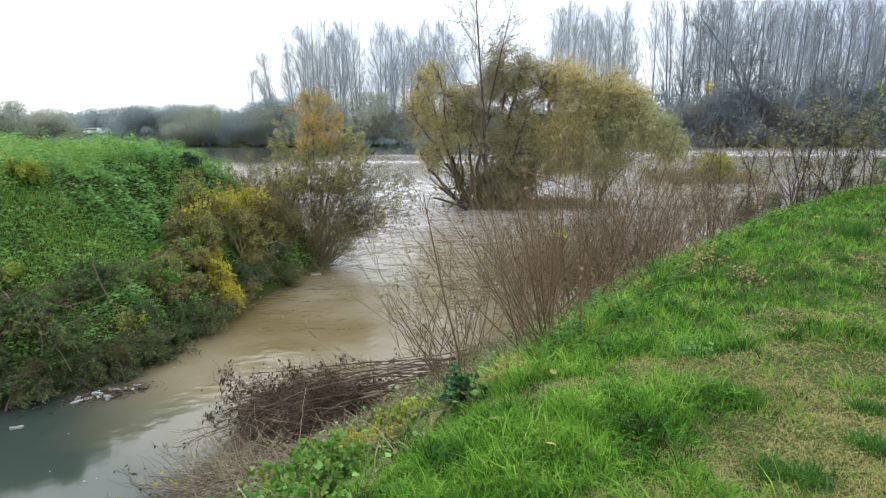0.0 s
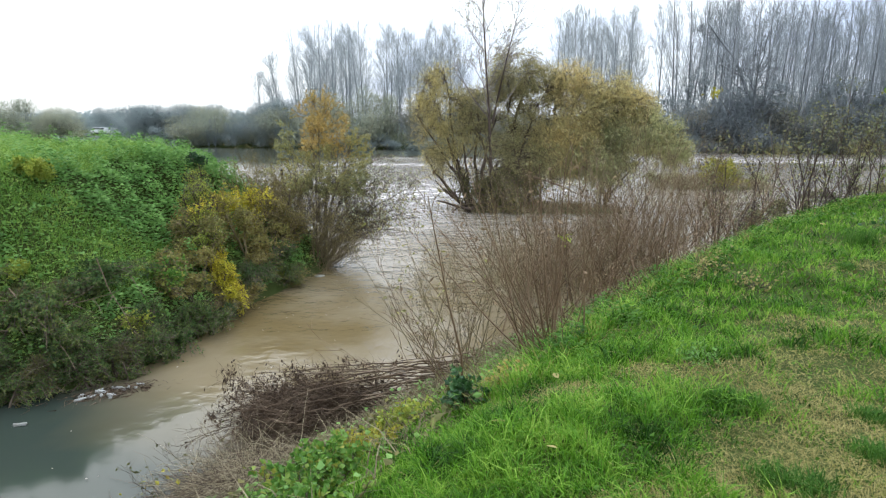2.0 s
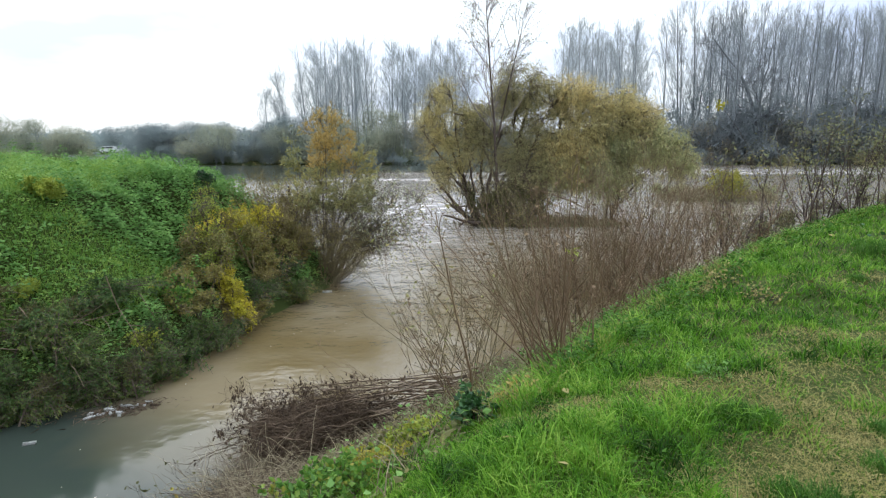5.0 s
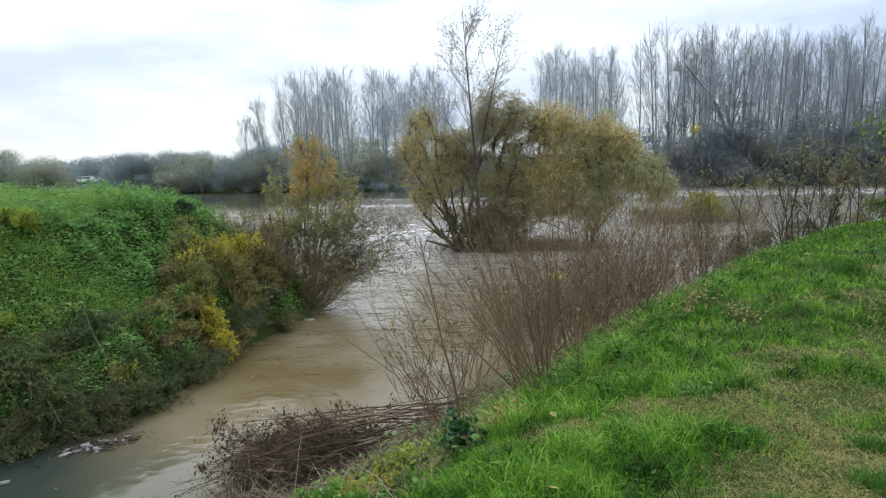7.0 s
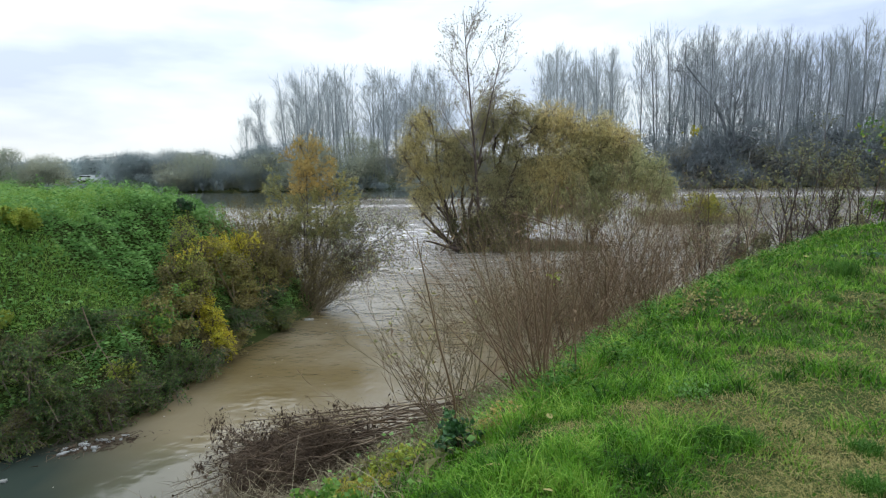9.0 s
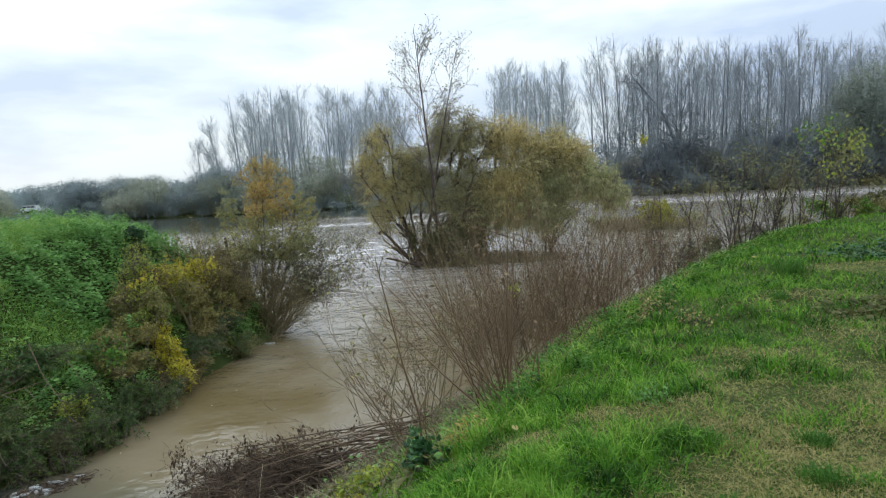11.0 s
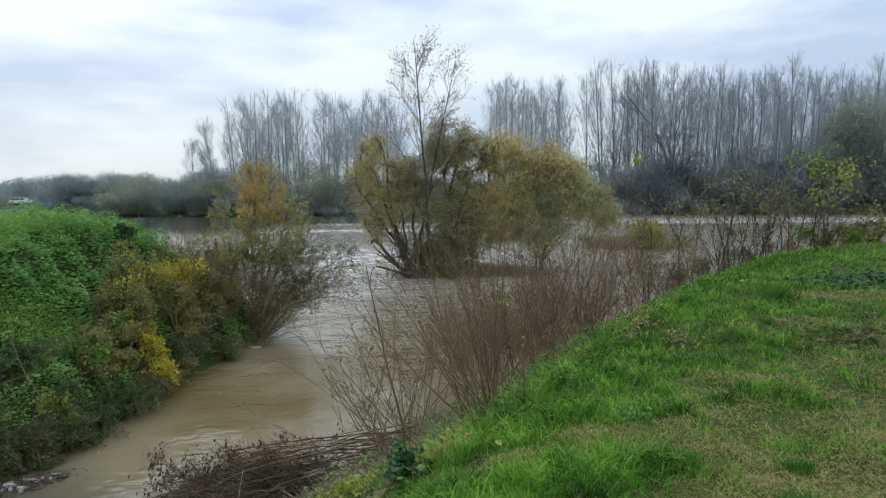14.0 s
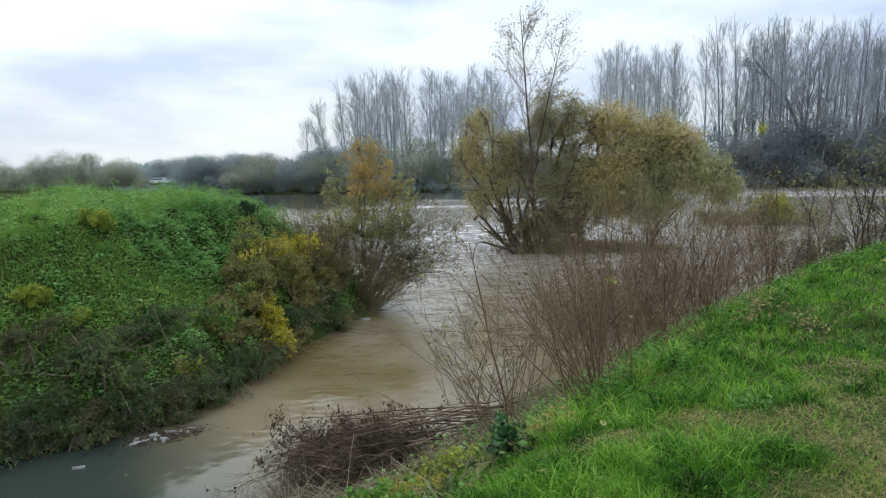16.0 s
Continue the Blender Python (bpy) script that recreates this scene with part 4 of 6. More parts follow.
def young_poplar():
    rng = np.random.default_rng(111)
    x, y = 2.0, 27.7
    top = thing("young_poplar", "slender nearly bare young poplar rising above the willows", "tree", (x, y, ground_z(x, y) - 0.05))
    T, TR = sweep(rng, np.array([[0, 0, 0], [-0.05, 0, 4.2]]), np.array([[-0.025, 0, 1.0], [0.22, 0, 1]]), np.array([11.0, 5.9]), np.array([0.085, 0.045]), 14, 0.012, 0.01, 0.1)
    for k in (0, 1):
        part("trunk", mesh_of("trunk", *tubes(T[k:k + 1], TR[k:k + 1], 7), M_BARK, True), top)
    A, AR = sprout(rng, T[:1], TR[:1], 36, (0.36, 0.96), (28, 50), (2.2, 5.0), 0.45, 7, 0.05, 0.06, 0.012, 0.72)
    A2, AR2 = sprout(rng, T[1:], TR[1:], 12, (0.25, 0.90), (25, 48), (1.1, 2.6), 0.45, 7, 0.05, 0.06, 0.010, 0.6)
    A, AR = np.concatenate([A, A2]), np.concatenate([AR, AR2])
    B, BR = sprout(rng, A, AR, 9, (0.2, 1.0), (20, 50), (0.5, 1.3), 0.5, 4, 0.1, 0.06, 0.0065)
    C, CR = sprout(rng, B, BR, 4, (0.3, 1.0), (20, 50), (0.25, 0.6), 0.6, 3, 0.1, 0.04, 0.0045)
    part("branchwork", mesh_of("branchwork", *joined(tubes(A, AR, 5), tubes(B, BR, 4), tubes(C, CR, 3)), M_PALETWIG), top)
    part("last_foliage", mesh_of("last_foliage", *leaves_on(rng, C[::2], CR[::2], 1, (0.06, 0.11), (0.025, 0.04), 0.5, (0.7, 1.0)), M_PALE), top, "few pale leaves at the tips")


young_poplar()


def driftwood(name, label, at, ends, r, seed, group="driftwood"):
    rng = np.random.default_rng(seed)
    a, b = np.array(ends[0], dtype=float), np.array(ends[1], dtype=float)
    T, TR = sweep(rng, a[None], (b - a)[None], np.array([np.linalg.norm(b - a)]), np.array([r]), 11, 0.09, 0, 0.4)
    top = thing(name, label, "branch", at, group)
    part("stem", mesh_of("stem", *tubes(T, TR, 8), M_BARK if r > 0.05 else M_DEADWOOD, True), top)
    A, AR = sprout(rng, T, TR, 5, (0.3, 1.0), (30, 70), (0.3 * np.linalg.norm(b - a) * 0.5, 0.35 * np.linalg.norm(b - a)), 0.5, 5, 0.12, 0.02, 0.006)
    for k in range(len(A)):
        part("snag", mesh_of("snag", *tubes(A[k:k + 1], AR[k:k + 1], 5), M_DEADWOOD, True), top)


driftwood("driftwood_log", "dark driftwood log lodged against the willow island", (0, 27.3, 0.12), ((1.2, 0.4, 0.1), (-0.6, 0, 0.0)), 0.085, 121)
driftwood("driftwood_log", "weathered grey log lodged against the willow island", (0.3, 27.8, 0.25), ((1.0, 0.3, 0.15), (-0.5, 0.1, 0.0)), 0.055, 122)
driftwood("driftwood_log", "long bare branch leaning over the water", (5.0, 27.6, 0.4), ((-1.5, 0, 1.4), (1.6, 0, 0.2)), 0.05, 123)


# ---- the weedy bank across the ditch ----
def bank_points(rng, N, inner, x0=-16, x1=-2.5, y0=4.5, y1=23.5):
    x, y = rng.uniform(x0, x1, N * 3), rng.uniform(y0, y1, N * 3)
    e = side_of(SHORE, x, y)
    ok = (e > inner[0]) & (e < inner[1])
    return x[ok][:N], y[ok][:N], e[ok][:N]


def nettle_bed(x, y, e):
    """Nettles fill the upper slope towards the ditch's mouth; grass holds the top and the near slope."""
    bed = np.exp(-((e - 2.4) / 1.25) ** 4) / (1 + np.exp((12.1 - y) / 0.4))
    return 0.75 * bed + 0.22 * wavy(x, y, 1.2, 22) + 0.2 * wavy(x, y, 0.5, 23) - 0.1


def weeds():
    """Nettles in dark, humped patches, and lighter small-leaved weeds and grass between them."""
    rng = np.random.default_rng(201)
    x, y, e = bank_points(rng, 215000, (0.1, 7.5))
    patch = nettle_bed(x, y, e)
    net = patch + rng.normal(0, 0.10, len(x)) > 0.17
    hump = np.clip(0.45 + 0.8 * wavy(x, y, 0.36, 21) + 0.45 * wavy(x, y, 0.9, 24) + 0.35 * net, 0.06, 2.0)
    z = height(x, y) + rng.uniform(0, 1, len(x)) ** 0.5 * np.where(net, 0.36, 0.24) * hump
    d = rng.normal(0, 1, (len(x), 3)); d[:, 2] = np.abs(d[:, 2]) * 0.35
    size = rng.uniform(0.03, 0.066, len(x)) * np.where(net, 1.5, 0.95)
    thin = rng.random(len(x)) < 0.55
    for mask, mat, name, label, w in ((net, M_NETTLE, "bank_nettles", "dense dark green nettles on the bank", 0.34), (~net & thin, M_WEED, "bank_weeds", "light green small-leaved weeds covering the bank", 0.30)):
        v, f = leaves(rng, np.c_[x, y, z][mask], d[mask], size[mask], size[mask] * w, 0.15, 0.25, 0.45)
        thing(name, label, "weeds", kind="stuff", me=mesh_of(name, v, f, mat))
    x, y, e = bank_points(rng, 60000, (0.1, 7.5))
    d = rng.normal(0, 1, (len(x), 3)); d[:, 2] *= 0.2
    size = rng.uniform(0.06, 0.12, len(x))
    v, f = leaves(rng, np.c_[x, y, height(x, y) + rng.uniform(0.0, 0.07, len(x))], d, size, size * 0.4, 0.1, 0.2, 0.35)
    thing("ground_ivy", "low green leaf carpet under the weeds of the bank", "weeds", kind="stuff", me=mesh_of("ground_ivy", v, f, M_NETTLE))
    x, y, e = bank_points(rng, 120000, (0.9, 9.0))
    ok = nettle_bed(x, y, e) < 0.2
    x, y = x[ok], y[ok]
    V, F = blades(rng, x, y, height(x, y) + 0.02, rng.uniform(0.08, 0.24, len(x)), rng.uniform(0.003, 0.0065, len(x)), 1.6)
    thing("bank_grass", "long green grass among the weeds on the bank", "grass", kind="stuff", me=mesh_of("bank_grass", V, F, M_BANKGRASS))


def blades(rng, x, y, z, tall, wide, lean):
    """Bent grass blades of three triangles."""
    N = len(x)
    a, b = rng.uniform(0, 2 * np.pi, N), rng.uniform(0, 2 * np.pi, N)
    side = np.c_[np.cos(a), np.sin(a), np.zeros(N)] * wide[:, None]
    bend = np.c_[np.cos(b), np.sin(b), np.zeros(N)] * (tall * rng.uniform(0.2, 1.0, N) * lean)[:, None]
    p, up = np.c_[x, y, z], np.array([0, 0, 1.0])
    m = p + bend * 0.35 + up * (tall * 0.6)[:, None]
    t = p + bend * 1.1 + up * (tall * rng.uniform(0.7, 1.0, N))[:, None]
    V = np.stack([p - side, p + side, m + side * 0.8, m - side * 0.8, t], 1).reshape(-1, 3)
    i = np.arange(N)[:, None] * 5
    F = np.concatenate([i + np.array([[0, 1, 2]]), i + np.array([[0, 2, 3]]), i + np.array([[3, 2, 4]])], 1).reshape(-1, 3)
    return V, F


weeds()


def dry_reeds(seed, n, at, spread, tall, name, label, mat):
    g = np.random.default_rng(seed)
    x, y = g.normal(at[0], spread[0], n), g.normal(at[1], spread[1], n)
    ok = height(x, y) > -0.12
    x, y = x[ok], y[ok]
    V, F = blades(g, x, y, height(x, y), g.uniform(*tall, len(x)), g.uniform(0.007, 0.014, len(x)), 0.8)
    thing(name, label, "reeds", kind="stuff", me=mesh_of(name, V, F, mat))


dry_reeds(112, 5000, (17.4, 40.6), (2.8, 0.9), (0.3, 0.8), "bar_reeds", "tan dry reeds on the gravel bar", M_TAN)
dry_reeds(113, 3000, (4.2, 28.5), (2.2, 0.6), (0.15, 0.45), "island_reeds", "brown dead grass on the willow island", M_STALK)


def set_down(ob, x, y, turn=0.0, s=1.0, sink=0.03):
    ob.matrix_basis = pose(x, y, ground_z(x, y) - sink, 0, 0, turn) @ Matrix.Diagonal((s, s, s, 1))
    return ob


# scrub along the far side of the ditch: yellow, green and bare bushes, each rooted on the bank
def scrub(seed, at, wide, tall, n, leaf, mat, name, label, twig=None, clear=0.05, coarse=False):
    return set_down(bank_bush(seed, wide, tall, leaf, n, mat, name, label, "scrub along the ditch", "bush", clear, 0.004, 0.42, twig, coarse), *at)


scrub(211, (-5.05, 15.6), 1.5, 1.55, 6500, 0.05, M_VINE, "yellow_bush", "golden-yellow leafy bush on the bank", M_BROWNTWIG)
scrub(212, (-5.6, 14.5), 1.7, 1.2, 2400, 0.05, M_YELLOW, "yellow_bush", "thin olive-yellow bush on the bank", M_BROWNTWIG)
scrub(213, (-5.4, 13.1), 1.4, 1.3, 4200, 0.05, M_OLIVE, "brown_bush", "brown autumn bush hung with yellowing leaves", M_BROWNTWIG)
for k, (x, y, w, h) in enumerate([(-5.95, 14.3, 0.5, 0.7), (-5.75, 13.8, 0.4, 0.75), (-5.55, 13.4, 0.42, 0.8), (-5.35, 13.05, 0.4, 0.7), (-5.15, 12.8, 0.42, 0.65), (-4.95, 12.65, 0.45, 0.6), (-4.72, 12.45, 0.5, 0.6), (-4.55, 12.3, 0.5, 0.6), (-4.42, 12.15, 0.5, 0.55)]):
    scrub(290 + k, (x, y), w * 1.3, h * (2.0 if k < 5 else 1.5), 1500 + 200 * k, 0.045, M_YGREEN if k in (0, 1, 3, 4) else M_VINE, "climbing_vine", "bright yellow vine hanging down to the water")
scrub(215, (-4.4, 14.9), 1.2, 0.7, 2600, 0.05, M_HEM, "green_bush", "low green bramble at the water's edge")
scrub(216, (-4.2, 15.7), 1.9, 1.3, 3600, 0.05, M_BROWNLEAF, "brown_bush", "dense brown twiggy bush at the water's edge")
scrub(217, (-5.4, 11.7), 1.3, 0.8, 3600, 0.05, M_OLIVE, "brown_bush", "brown dry bush above the water")
scrub(218, (-5.3, 11.2), 0.9, 0.8, 2600, 0.06, M_BRAMBLE, "green_bush", "yellow-green bramble over the water")
scrub(219, (-5.95, 10.2), 1.6, 0.75, 6200, 0.045, M_HEM, "green_bush", "dark green scrub overhanging the ditch")
scrub(220, (-6.5, 9.0), 1.9, 0.85, 6200, 0.045, M_HEM, "green_bush", "dark green scrub overhanging the ditch")
scrub(221, (-8.2, 7.8), 2.0, 1.2, 4200, 0.045, M_SCRUB, "brown_bush", "brown dead scrub overhanging the ditch")
scrub(222, (-5.25, 9.75), 0.7, 0.6, 1500, 0.05, M_YGREEN, "green_bush", "yellow-green spray at the water's edge")
# an unbroken hem of scrub down to the water
hem = random.Random(12)
hem_line = SHORE[4:12]
hem_at = np.r_[0, np.cumsum(np.linalg.norm(np.diff(hem_line, axis=0), axis=1))]
for k in range(34):
    d = hem_at[-1] * (k / 33 if k < 28 else 0.08 + 0.055 * (k - 28))
    x, y = float(np.interp(d, hem_at, hem_line[:, 0])), float(np.interp(d, hem_at, hem_line[:, 1]))
    x, y = x - hem.uniform(-0.04, 0.42), y + hem.uniform(-0.2, 0.2)
    brown = hem.random() < (0.15 if y < 11 else 0.4)
    low = 0.5 if 11.4 < y < 12.9 else 1.0
    scrub(230 + k, (x, y), hem.uniform(0.9, 1.5), hem.uniform(0.45, 0.85) * low, 3600, hem.uniform(0.032, 0.052), (M_SCRUB if y < 11.5 else M_BROWNLEAF) if brown else (M_HEM if y < 12 or k % 3 else M_OLIVE),
          "brown_bush" if brown else "green_bush", "brown dry scrub hanging over the water" if brown else "dark green scrub hanging over the water", clear=-0.1, coarse=True)
scrub(226, (-4.95, 14.1), 1.5, 1.4, 5200, 0.05, M_OLIVE, "brown_bush", "olive-brown twiggy bush above the water", M_BROWNTWIG)
scrub(227, (-4.55, 14.5), 1.5, 1.1, 4600, 0.05, M_OLIVE, "green_bush", "dark olive bramble above the water")
scrub(228, (-4.7, 15.7), 1.6, 1.5, 4200, 0.045, M_BROWNLEAF, "brown_bush", "dense brown twiggy bush above the water", M_BROWNTWIG)
scrub(229, (-5.6, 13.2), 1.2, 1.1, 2600, 0.05, M_OLIVE, "brown_bush", "olive-brown twiggy bush on the bank", M_BROWNTWIG)
scrub(223, (-7.8, 11.4), 0.75, 0.5, 5200, 0.05, M_YGREEN, "yellow_bush", "small yellow bush among the weeds", M_YGREEN)
scrub(321, (-7.0, 9.6), 0.6, 0.4, 2600, 0.045, M_YGREEN, "yellow_bush", "small yellow-green bush among the weeds")
scrub(322, (-4.05, 14.55), 0.5, 0.4, 700, 0.045, M_YGREEN, "yellow_bush", "yellow-green spray at the water's edge")
scrub(323, (-5.25, 12.15), 1.3, 0.85, 4200, 0.045, M_OLIVE, "brown_bush", "olive-brown tangled bush beside the yellow vine")
scrub(324, (-5.1, 11.2), 1.1, 0.7, 3400, 0.045, M_OLIVE, "brown_bush", "olive-brown tangled bush beside the yellow vine")
scrub(325, (-7.4, 8.7), 1.6, 0.75, 4600, 0.045, M_SCRUB, "brown_bush", "brown dead scrub overhanging the ditch", coarse=True)
scrub(326, (-6.5, 9.2), 1.5, 0.7, 4600, 0.045, M_SCRUB, "brown_bush", "brown dead scrub overhanging the ditch", coarse=True)
for k, (x, y) in enumerate([(-5.85, 8.45), (-5.5, 8.75), (-5.3, 9.1), (-5.15, 9.45)]):
    scrub(328 + k, (x, y), 0.9, 0.75, 3000, 0.04, M_HEM if k % 2 else M_SCRUB, "overhanging_bush", "dark scrub trailing into the water beside the litter", clear=-0.1, coarse=True)
scrub(327, (-7.78, 9.46), 0.7, 0.45, 4600, 0.05, M_YGREEN, "yellow_bush", "small yellow-green bush among the weeds", M_YGREEN)
scrub(224, (-6.6, 15.9), 0.8, 0.6, 1600, 0.06, M_DARKLEAF, "dark_bush", "small dark green bush on the bank's brow")
scrub(225, (-4.6, 16.6), 1.8, 1.5, 3000, 0.05, M_BROWNLEAF, "brown_bush", "dense brown twiggy bush at the water's edge")


def fan_shrub(seed, stems, tall, spread, mat, leaf_mat=None, leaf_n=0, leaf=(0.03, 0.06), name="willow_shrub", label="", group="bare shrubs on the levee", lean=(0, 0), twigs=9, fine=4, thick=0.010, base=0.12, up=0.01, wob=0.085, first=0.2, broad=0.22):
    """A shrub of many slim stems fanning from one foot; every stem is a part with its own twigs."""
    rng = np.random.default_rng(seed)
    top = thing(name, label, "shrub", group=group)
    L = []
    for k in range(stems):
        d = np.array([[rng.normal(0, spread) + lean[0], rng.normal(0, spread) + lean[1], 1.0]])
        S, SR = sweep(rng, np.c_[rng.normal(0, base, (1, 2)), [[0]]], d, np.array([tall * rng.uniform(0.6, 1.08)]), np.array([thick * rng.uniform(0.6, 1.25)]), 9, wob, up, 0.25)
        A, AR = sprout(rng, S, SR, twigs, (first, 0.98), (14, 44), (0.15 * tall, 0.42 * tall), 0.5, 6, 0.10, 0.03, 0.0022)
        B, BR = sprout(rng, A, AR, fine, (0.2, 1.0), (20, 50), (0.06 * tall, 0.2 * tall), 0.6, 4, 0.10, 0.03, 0.0016)
        part("stem", mesh_of("stem", *joined(tris(*tubes(S, SR, 5)), tris(*tubes(A, AR, 3)), flecks(rng, B[:, 0], B[:, -1] - B[:, 0], np.linalg.norm(B[:, -1] - B[:, 0], axis=1), BR[:, 0] * 1.15)), mat), top)
        L.append((B, BR))
    if leaf_n:
        B, BR = np.concatenate([b for b, _ in L]), np.concatenate([r for _, r in L])
        pick = rng.permutation(len(B))[:leaf_n]
        part("foliage", mesh_of("foliage", *leaves_on(rng, B[pick], BR[pick], 1, leaf, (leaf[0] * broad * 0.9, leaf[1] * broad), 0.8, (0.6, 1.0)), leaf_mat), top)
    return top


# the tree at the mouth of the ditch: orange top, pale leaves, brown twigs spreading over the water
def ditch_tree():
    rng = np.random.default_rng(231)
    x, y = -3.7, 17.3
    top = thing("ditch_tree", "autumn tree with orange top and twiggy skirt over the water", "tree", (x, y, ground_z(x, y) - 0.1))
    heads = np.array([(0.15, 0, 4.5), (0.45, 0.2, 4.1), (-0.15, -0.2, 4.0), (-0.75, 0, 3.3), (1.05, 0, 3.4), (1.7, -0.2, 2.9), (-1.3, 0, 2.3), (2.7, -0.3, 2.0), (3.1, -0.5, 1.4), (2.4, -0.6, 0.9),
                      (0.1, -0.5, 2.9), (-0.5, -0.6, 2.2), (1.5, 0.3, 2.1), (2.4, 0.2, 2.3), (-1.0, 0.3, 1.5), (1.1, -0.7, 1.6), (0.7, -0.3, 3.2),
                      (1.9, -0.2, 2.5), (2.2, -0.5, 1.2), (1.6, -0.6, 0.9), (2.9, -0.1, 1.9), (1.3, 0.1, 2.7), (1.9, -0.4, 1.7)])
    n = len(heads)
    foot = np.c_[rng.normal(0, 0.16, (n, 2)), np.zeros(n)]
    s = np.linspace(0, 1, 10)[None, :, None]
    mid = foot + (heads - foot) * 0.5 + np.c_[rng.normal(0, 0.1, (n, 2)), 0.16 * np.abs(heads[:, 0])]
    S = (1 - s) ** 2 * foot[:, None] + 2 * s * (1 - s) * mid[:, None] + s ** 2 * heads[:, None] + rng.normal(0, 0.02, (n, 10, 3)) * s
    SR = rng.uniform(0.016, 0.034, n)[:, None] * np.linspace(1, 0.18, 10)
    for k in range(n):
        part("stem", mesh_of("stem", *tubes(S[k:k + 1], SR[k:k + 1], 6), M_TWIG, True), top)
    A, AR = sprout(rng, S, SR, 16, (0.15, 0.98), (18, 55), (0.5, 1.25), 0.5, 7, 0.07, 0.03, 0.005, 0.5)
    B, BR = sprout(rng, A, AR, 8, (0.15, 1.0), (18, 55), (0.25, 0.65), 0.5, 3, 0.1, 0.02, 0.0032)
    C, CR = sprout(rng, B, BR, 4, (0.2, 1.0), (20, 60), (0.12, 0.34), 0.6, 2, 0.1, 0.0, 0.0026)
    fine = flecks(rng, C[:, 0], C[:, -1] - C[:, 0], np.linalg.norm(C[:, -1] - C[:, 0], axis=1), np.full(len(C), 0.0028))
    part("branchwork", mesh_of("branchwork", *joined(tris(*tubes(A, AR, 4)), tris(*tubes(B, BR, 3)), fine), M_TWIG), top)
    e = C[:, -1]
    clump = wavy(e[:, 0] * 1.3, e[:, 2] * 1.3, 0.5, 31)
    hi = (e[:, 2] > 3.05 + 0.4 * clump) & (np.abs(e[:, 0] - 0.15) < 0.75)
    mid = (e[:, 2] > 1.8) & ~hi & (np.abs(e[:, 0] - 0.1) < 1.35 + 0.3 * clump) & (clump + rng.normal(0, 0.5, len(e)) > -0.5)
    rim = (e[:, 2] > 0.8) & (np.abs(e[:, 0] - 0.1) > 0.6) & (rng.random(len(e)) < np.clip(e[:, 2] / 5, 0.12, 0.4))
    part("orange_foliage", mesh_of("orange_foliage", *flecks_on(rng, C[hi], CR[hi], 7, (0.04, 0.09), (0.010, 0.018), (20, 80), droop=0.3), M_ORANGE), top, "orange leaves of the top")
    part("gold_foliage", mesh_of("gold_foliage", *flecks_on(rng, C[mid], CR[mid], 8, (0.04, 0.09), (0.009, 0.017), (20, 80), droop=0.4), M_TREEGOLD), top, "golden-olive leaves")
    part("pale_foliage", mesh_of("pale_foliage", *leaves_on(rng, C[rim], CR[rim], 1, (0.06, 0.12), (0.014, 0.024), 0.9), M_PALE), top, "pale grey-green leaves")
    low = rng.permutation(np.flatnonzero(e[:, 2] < 2.2))[:2600]
    part("dry_foliage", mesh_of("dry_foliage", *leaves_on(rng, C[low], CR[low], 1, (0.045, 0.09), (0.012, 0.022), 0.8), M_BROWNLEAF), top, "few dry leaves")


ditch_tree()
for k, (x, y, s, lx) in enumerate([(-3.3, 16.3, 1.0, 0.45), (-4.2, 15.6, 0.9, 0.1), (-3.6, 17.0, 1.2, 0.5), (-4.4, 16.5, 1.15, -0.05), (-4.9, 17.0, 1.05, -0.1), (-4.0, 17.2, 1.2, 0.1), (-5.3, 16.2, 0.9, 0.0), (-3.2, 17.0, 0.95, 0.85), (-3.3, 16.6, 0.8, 0.8), (-3.3, 17.2, 1.15, 0.6), (-3.5, 16.7, 1.1, 0.3)]):
    x -= 0.15
    set_down(fan_shrub(241 + k, 16, 1.9 * s, 0.38, M_BROWNTWIG, M_BROWNLEAF, 520, label="brown bare shrub at the mouth of the ditch", group="bare shrubs of the far bank", lean=(lx, -0.1), fine=5), x, y)


for k, (x, y, tall) in enumerate([(3.9, 27.8, 1.5), (4.9, 27.9, 1.7), (5.8, 28.0, 1.5), (6.7, 28.2, 1.8), (7.7, 28.3, 1.5), (8.7, 28.5, 1.6), (2.2, 27.6, 1.3), (3.1, 27.5, 1.4)]):
    set_down(fan_shrub(261 + k, 9, tall, 0.5, M_TWIG if k % 2 else M_REDTWIG, M_BROWNLEAF, 420, (0.04, 0.08), "willow_shrub", "brown twiggy shrub at the foot of the island willows", "bare shrubs of the island", twigs=10, fine=6, thick=0.009, base=0.3), x, y)


# ---- the levee in front: shrubs and saplings below its edge ----
def below(i, s):
    """A spot s metres down the slope from the levee's edge, i along it (0 at the ditch's near end, 1 a metre on, ...)."""
    pts = CREST[4:]
    seg = np.linalg.norm(np.diff(pts, axis=0), axis=1)
    k, d = 0, i
    while d > seg[k]:
        d -= seg[k]; k += 1
    u = (pts[k + 1] - pts[k]) / seg[k]
    p = pts[k] + u * d
    return p[0] - u[1] * s, p[1] + u[0] * s


RED = "reddish-brown bare willow shrub below the levee's edge"
# the nearest: one tall stem leaning over the water with hanging pale leaves, and a fan of thin shoots
x, y = below(2.02, 0.45)
set_down(fan_shrub(301, 1, 1.6, 0.06, M_REDTWIG, M_OLIVE, 240, (0.025, 0.05), "willow_shrub", "slender willow shrub with hanging pale leaves", lean=(-0.07, 0.0), twigs=9, fine=4, thick=0.011, base=0.05, wob=0.05, first=0.35), x, y)
